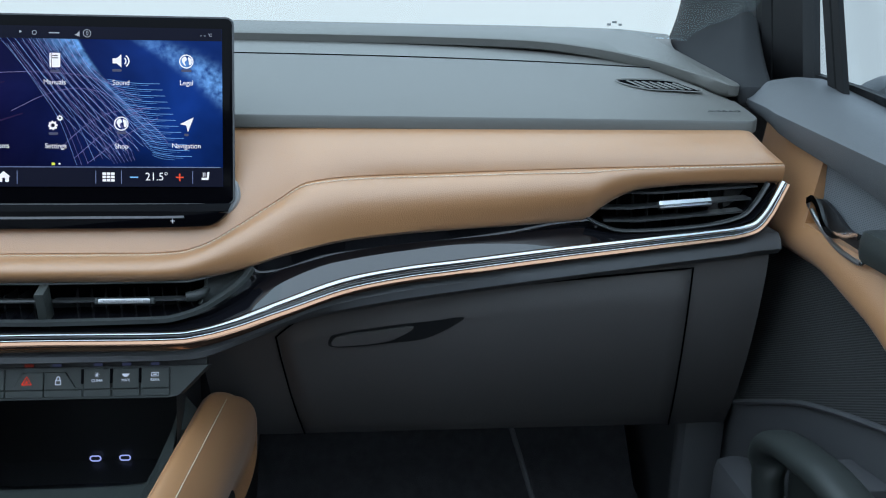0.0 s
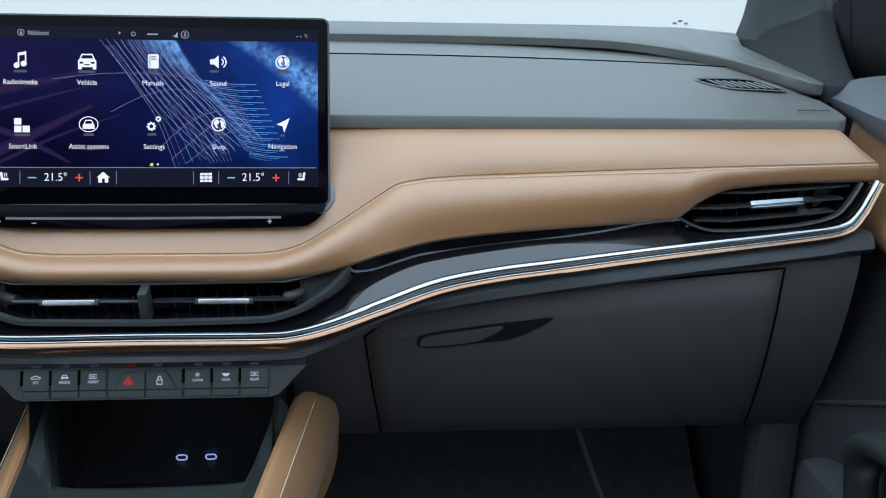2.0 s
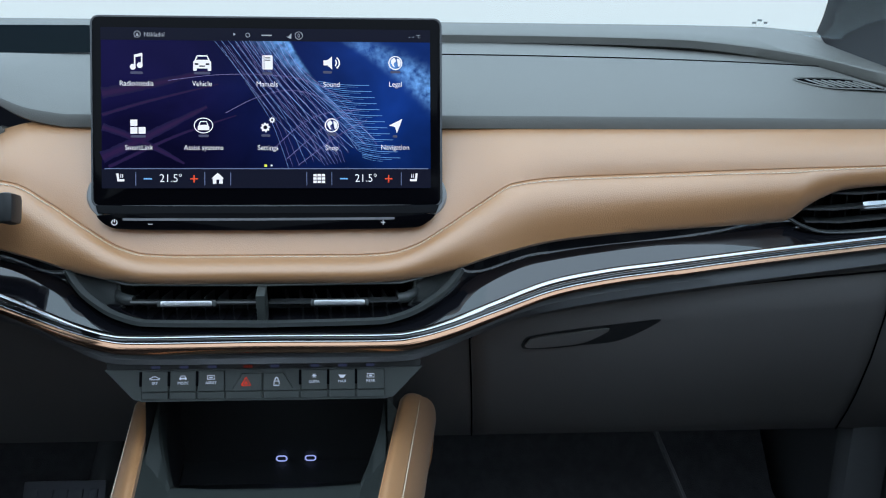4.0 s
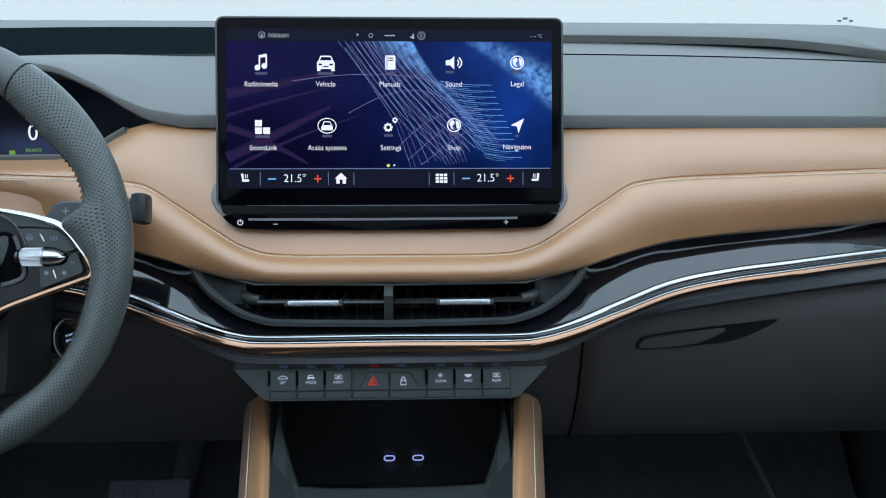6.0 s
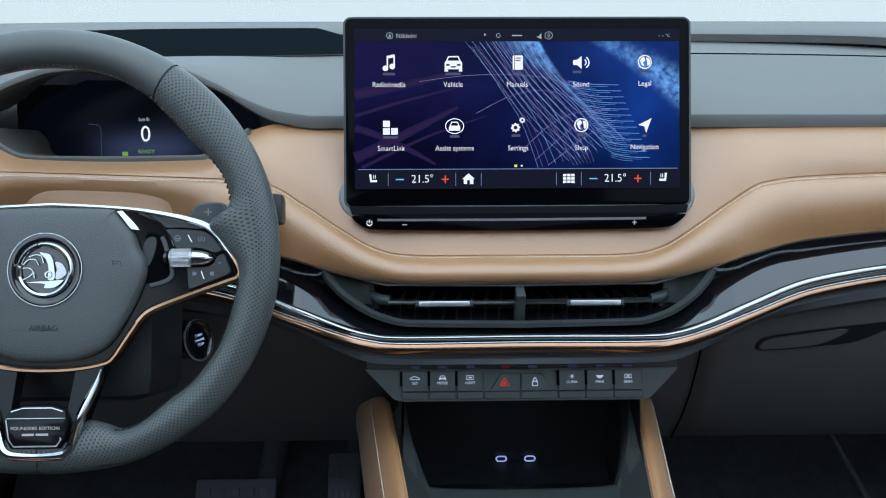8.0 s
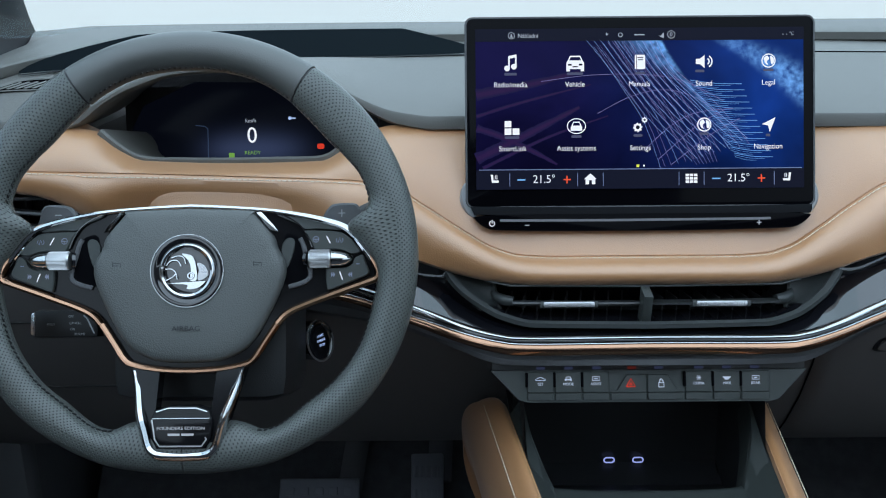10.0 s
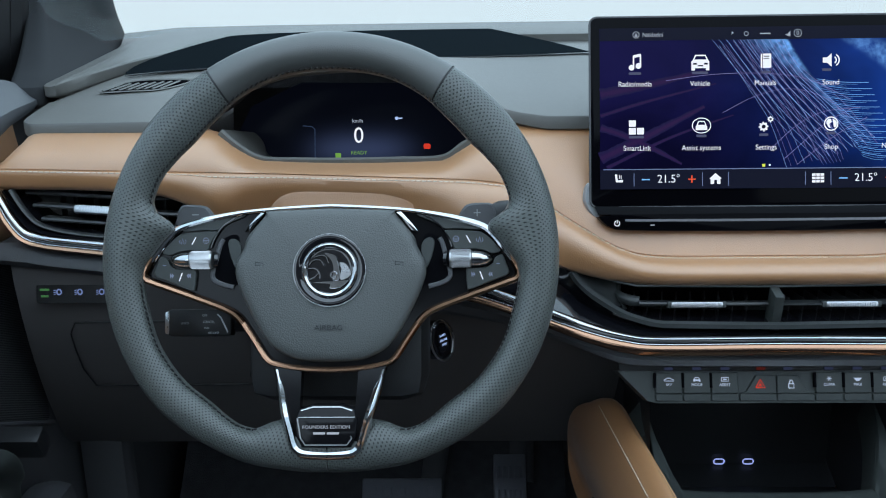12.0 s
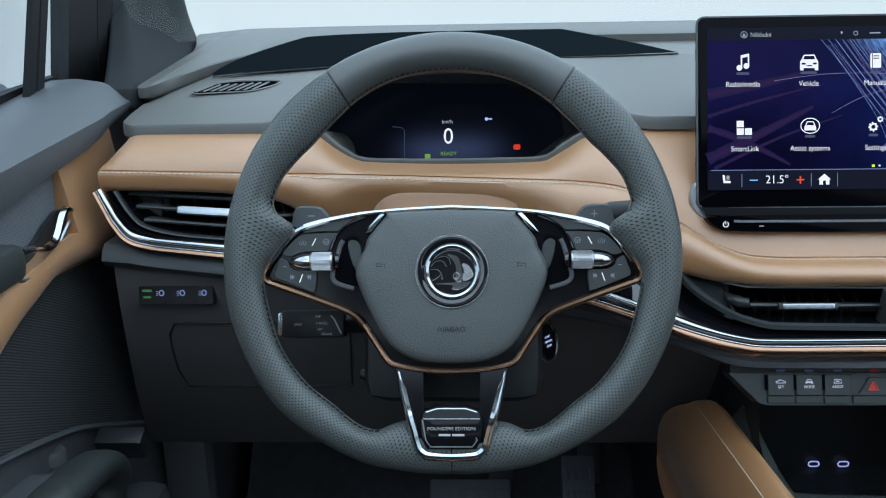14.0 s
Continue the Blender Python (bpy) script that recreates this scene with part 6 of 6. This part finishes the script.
        part("symbol", bm, LSYM, sw)
    # window frame bars and outside mirror
    for nm, y0, y1, zt in (("quarter_bar", .052, .020, 1.35),):
        bm = bmesh.new()
        sheet(bm, [[(sx * x, y + (z - .80) * .42, z) for x, y in ((.752, y0), (.752, (y0 + y1) / 2 + .002), (.756, (y0 + y1) / 2), (.752, (y0 + y1) / 2 - .002), (.752, y1), (.758, y1), (.758, y0))] for z in (.785, .95, zt)], closed=True)
        part(nm, bm, RUBBER, door, "black window divider bar")
    bm = bmesh.new()
    sweep(bm, [(sx * .768, .14, .822), (sx * .772, .04, .817), (sx * .785, -.2, .792), (sx * .80, -.7, .76)], [(-.006, -.004), (-.006, .006), (.004, .006), (.004, -.004)])
    part("window_seal", bm, RUBBER, door, "black window seal")
    bm = bmesh.new()
    sheet(bm, [[(sx * (.774 - .10 * max(0, z - .9)), y, z) for y in (.30, .1, -.2, -.45, -.7)] for z in (.76, .9, 1.1, 1.33)])
    pane = part("window_glass", bm, TINT, door, "grey-tinted side window")
    sol = pane.modifiers.new("thickness", "SOLIDIFY")
    sol.thickness = .004
    pane.visible_shadow = False
    mir = thing("wing_mirror", pose(sx * .955, .27, .765), "dark outside mirror housing beyond the side window", "mirror", "wing mirrors")
    bm = bmesh.new()
    dome(bm, [(p.x, p.y) for p in spline([(-.07, -.05, 0), (.10, -.06, 0), (.12, .0, 0), (.09, .05, 0), (-.02, .035, 0)], 5, True)], [(.7, -.06), (.95, -.04), (1, 0), (.96, .01), (.9, .012)])
    for vv in bm.verts:
        vv.co = Vector((sx * vv.co.x, -vv.co.z, vv.co.y))
    part("mirror_shell", bm, DARK, mir)
    bm = bmesh.new()
    box(bm, (-sx * .09, .02, -.05), (.12, .03, .02), .005)
    part("mirror_arm", bm, DARK, mir)

    # windscreen pillar
    pil = thing("windscreen_pillar", pose(-.014, 0, 0) if sx < 0 else pose(0, 0, 0), "grey cloth-covered windscreen pillar with black seals", "pillar", "windscreen pillars", "structure")
    low_ = [(.722, .50), (.716, .45), (.703, .36), (.694, .26), (.690, .16), (.694, .125), (.72, .12)]
    high = [(.745, .49), (.728, .418), (.741, .36), (.756, .33), (.758, .31), (.758, .300), (.77, .295)]
    bm = bmesh.new()
    rows = []
    for z in (.79, .81, .825, .84, .855, .87, .90, .95, 1.1, 1.35):
        k = min(1.0, max(0.0, (z - .815) / .075)) ** .7
        lean = -max(0.0, z - .92) * .5
        rows.append([(sx * (x0 + (x1 - x0) * k), y0 + (y1 - y0) * k + lean, z) for (x0, y0), (x1, y1) in zip(low_, high)])
    sheet(bm, list(zip(*[spline(c, 3) for c in zip(*[spline(r, 4) for r in rows])])))
    ob = part("pillar_cover", bm, PILLAR, pil, "grey cloth pillar cover")
    sol = ob.modifiers.new("thickness", "SOLIDIFY")
    sol.thickness, sol.offset = .004, 0
    for nm, material, pl in (
        ("pillar_trim", PILLAR, [(.772, .298), (.760, .294), (.758, .27), (.762, .249), (.770, .246)]),
        ("pillar_seal", RUBBER, [(.770, .247), (.762, .244), (.764, .23), (.760, .224), (.764, .210), (.772, .207)]),
        ("door_channel", RUBBER, [(.772, .208), (.764, .204), (.770, .17), (.770, .128), (.776, .125)]),
        ("quarter_frame", PILLAR, [(.776, .128), (.762, .125), (.760, .115), (.764, .106), (.770, .105)]),
    ):
        bm = bmesh.new()
        rows = []
        for z in (.79, .85, .92, 1.0, 1.15, 1.35):
            lean = (z - .80) * .30
            rows.append([(sx * x, y + lean, z) for x, y in pl])
        sheet(bm, rows)
        ob = part(nm, bm, material, pil)
        sol = ob.modifiers.new("thickness", "SOLIDIFY")
        sol.thickness, sol.offset = .003, 0
    bm = bmesh.new()
    box(bm, (sx * .7335, .428, .905), (.003, .012, .05), .001)
    part("pillar_tag", bm, LINER, pil, "small inset tag")

    # footwell side and sill post
    slab_obj("trim", (sx * .700, .16, .25), (.056, .04, .36), DARK, "charcoal sill post beside the footwell", .015)
    slab_obj("wall_side", (sx * .748, .35, .45), (.03, .55, .70), DARK, "dark footwell side lining")

# ---- glass ----
bm = bmesh.new()
rows = []
for i in range(13):
    x = -.76 + 1.52 * i / 12
    rows.append([(x, ev(BACK, abs(x)) + .01 - k * .66 * (1 - .1 * abs(x)), .845 + .50 * k) for k in (0, .25, .5, .75, 1)])
sheet(bm, rows)
w = tagged(part("window_1", bm, GLASS), "clear raked windscreen", "windscreen", kind="structure")
sol = w.modifiers.new("thickness", "SOLIDIFY")
sol.thickness = .004
w.visible_shadow = False

bm = bmesh.new()
for x0, z0, w0 in ((.640, .8575, .006), (.648, .861, .007), (.657, .8575, .005)):
    box(bm, (x0, .50, z0), (w0, .0006, .003), 0)
part("glass_mark", bm, mat("grey_print", (.35, .38, .40), .6), w, "small grey printed marks", weld=False)

# ---- driver's lower panel, light switches and pedals ----
ls = thing("light_switch", pose(-.632, -.0215, .638, 78), "black touch light switch with lit symbols", "switch panel")
bm = bmesh.new()
slab(bm, rect(-.034, -.0105, .037, .0100, .002), -.01, .003, .001)
lp = part("switch_plate", bm, BLACK, ls)
for x, material in ((-.0257, GREENL), (-.013, LSYM), (.0066, LSYM), (.027, LSYM)):
    bm = bmesh.new()
    if material is GREENL:
        flat(bm, rect(x - .0045, .0016, x + .0045, .0038), .0032)
        flat(bm, rect(x - .0035, -.0045, x + .0035, -.0024), .0032)
    else:
        ribbon(bm, [(x + .0010 + .0021 * math.cos(k * .45), .0005 + .0024 * math.sin(k * .45)) for k in range(15)], .0012, .0032)
        for k in (-1, 0, 1):
            ribbon(bm, [(x - .0042, .0005 + .0018 * k - .0006), (x - .0018, .0005 + .0018 * k)], .0007, .0032)
    part("lit_symbol", bm, mat("dim_green_light", (.05, .16, .06), .5, emit=.8) if material is GREENL else LSYM, lp, smooth=False, weld=False)
bm = bmesh.new()
sweep(bm, [(x, fascia_y(z) + .003, z) for x, z in [(-.648, .59), (-.640, .603), (-.56, .604), (-.472, .603), (-.474, .57), (-.477, .54), (-.479, .517), (-.56, .5155), (-.648, .5155), (-.652, .54), (-.650, .57)]], ring(.0008, .0010, 6), closed=True)
tagged(part("fuse_cover_gap", bm, BLACK, dash, "shadow gap of a cover panel"))
for nm, x, y, z, w_, h in (("brake_pedal", -.362, .355, .168, .118, .085), ("accelerator_pedal", -.203, .36, .185, .048, .12)):
    pd = thing(nm, pose(x, y, z, 55), "dark rubber-faced " + nm.replace("_", " ") + " in the footwell", "pedal")
    bm = bmesh.new()
    box(bm, (0, 0, 0), (w_, h, .012), .004)
    pp = part("pedal_plate", bm, PEDAL, pd)
    bm = bmesh.new()
    for i in range(5):
        for j in range(3):
            box(bm, ((i - 2) * w_ * .18, (j - 1) * h * .28, .007), (w_ * .10, h * .14, .004), .001)
    part("rubber_studs", bm, PEDAL, pp, weld=False)
    bm = bmesh.new()
    sweep(bm, [(w_ * .36, .02, -.008), (w_ * .42, .08, -.02), (w_ * .6, .2, -.01)], ring(.018, .007, 8))
    part("pedal_arm", bm, DARK, pd)
mt = tagged(part("floor_mat", box(bmesh.new(), (.40, .10, .11), (.44, .62, .012), .004, pose(0, 0, 0, 0, 0, 0)), CARPET), "black carpet floor mat in the passenger footwell", "floor mat")
bm = bmesh.new()
sweep(bm, [(.49, .36, .30), (.505, .2, .24), (.52, .0, .125)], ring(.004, .003, 6))
tagged(part("carpet_seam", bm, DARK), "grey seam edge of the footwell carpet", "carpet edge")
bm = bmesh.new()
sheet(bm, [[(x, y, z) for x in (-.70, -.4, -.125, .125, .4, .70)] for y, z in ((.60, .45), (.52, .30), (.38, .16), (.15, .105))])
tagged(part("footwell_carpet", bm, CARPET), "black carpet sloping up the footwell", "carpet", kind="structure")
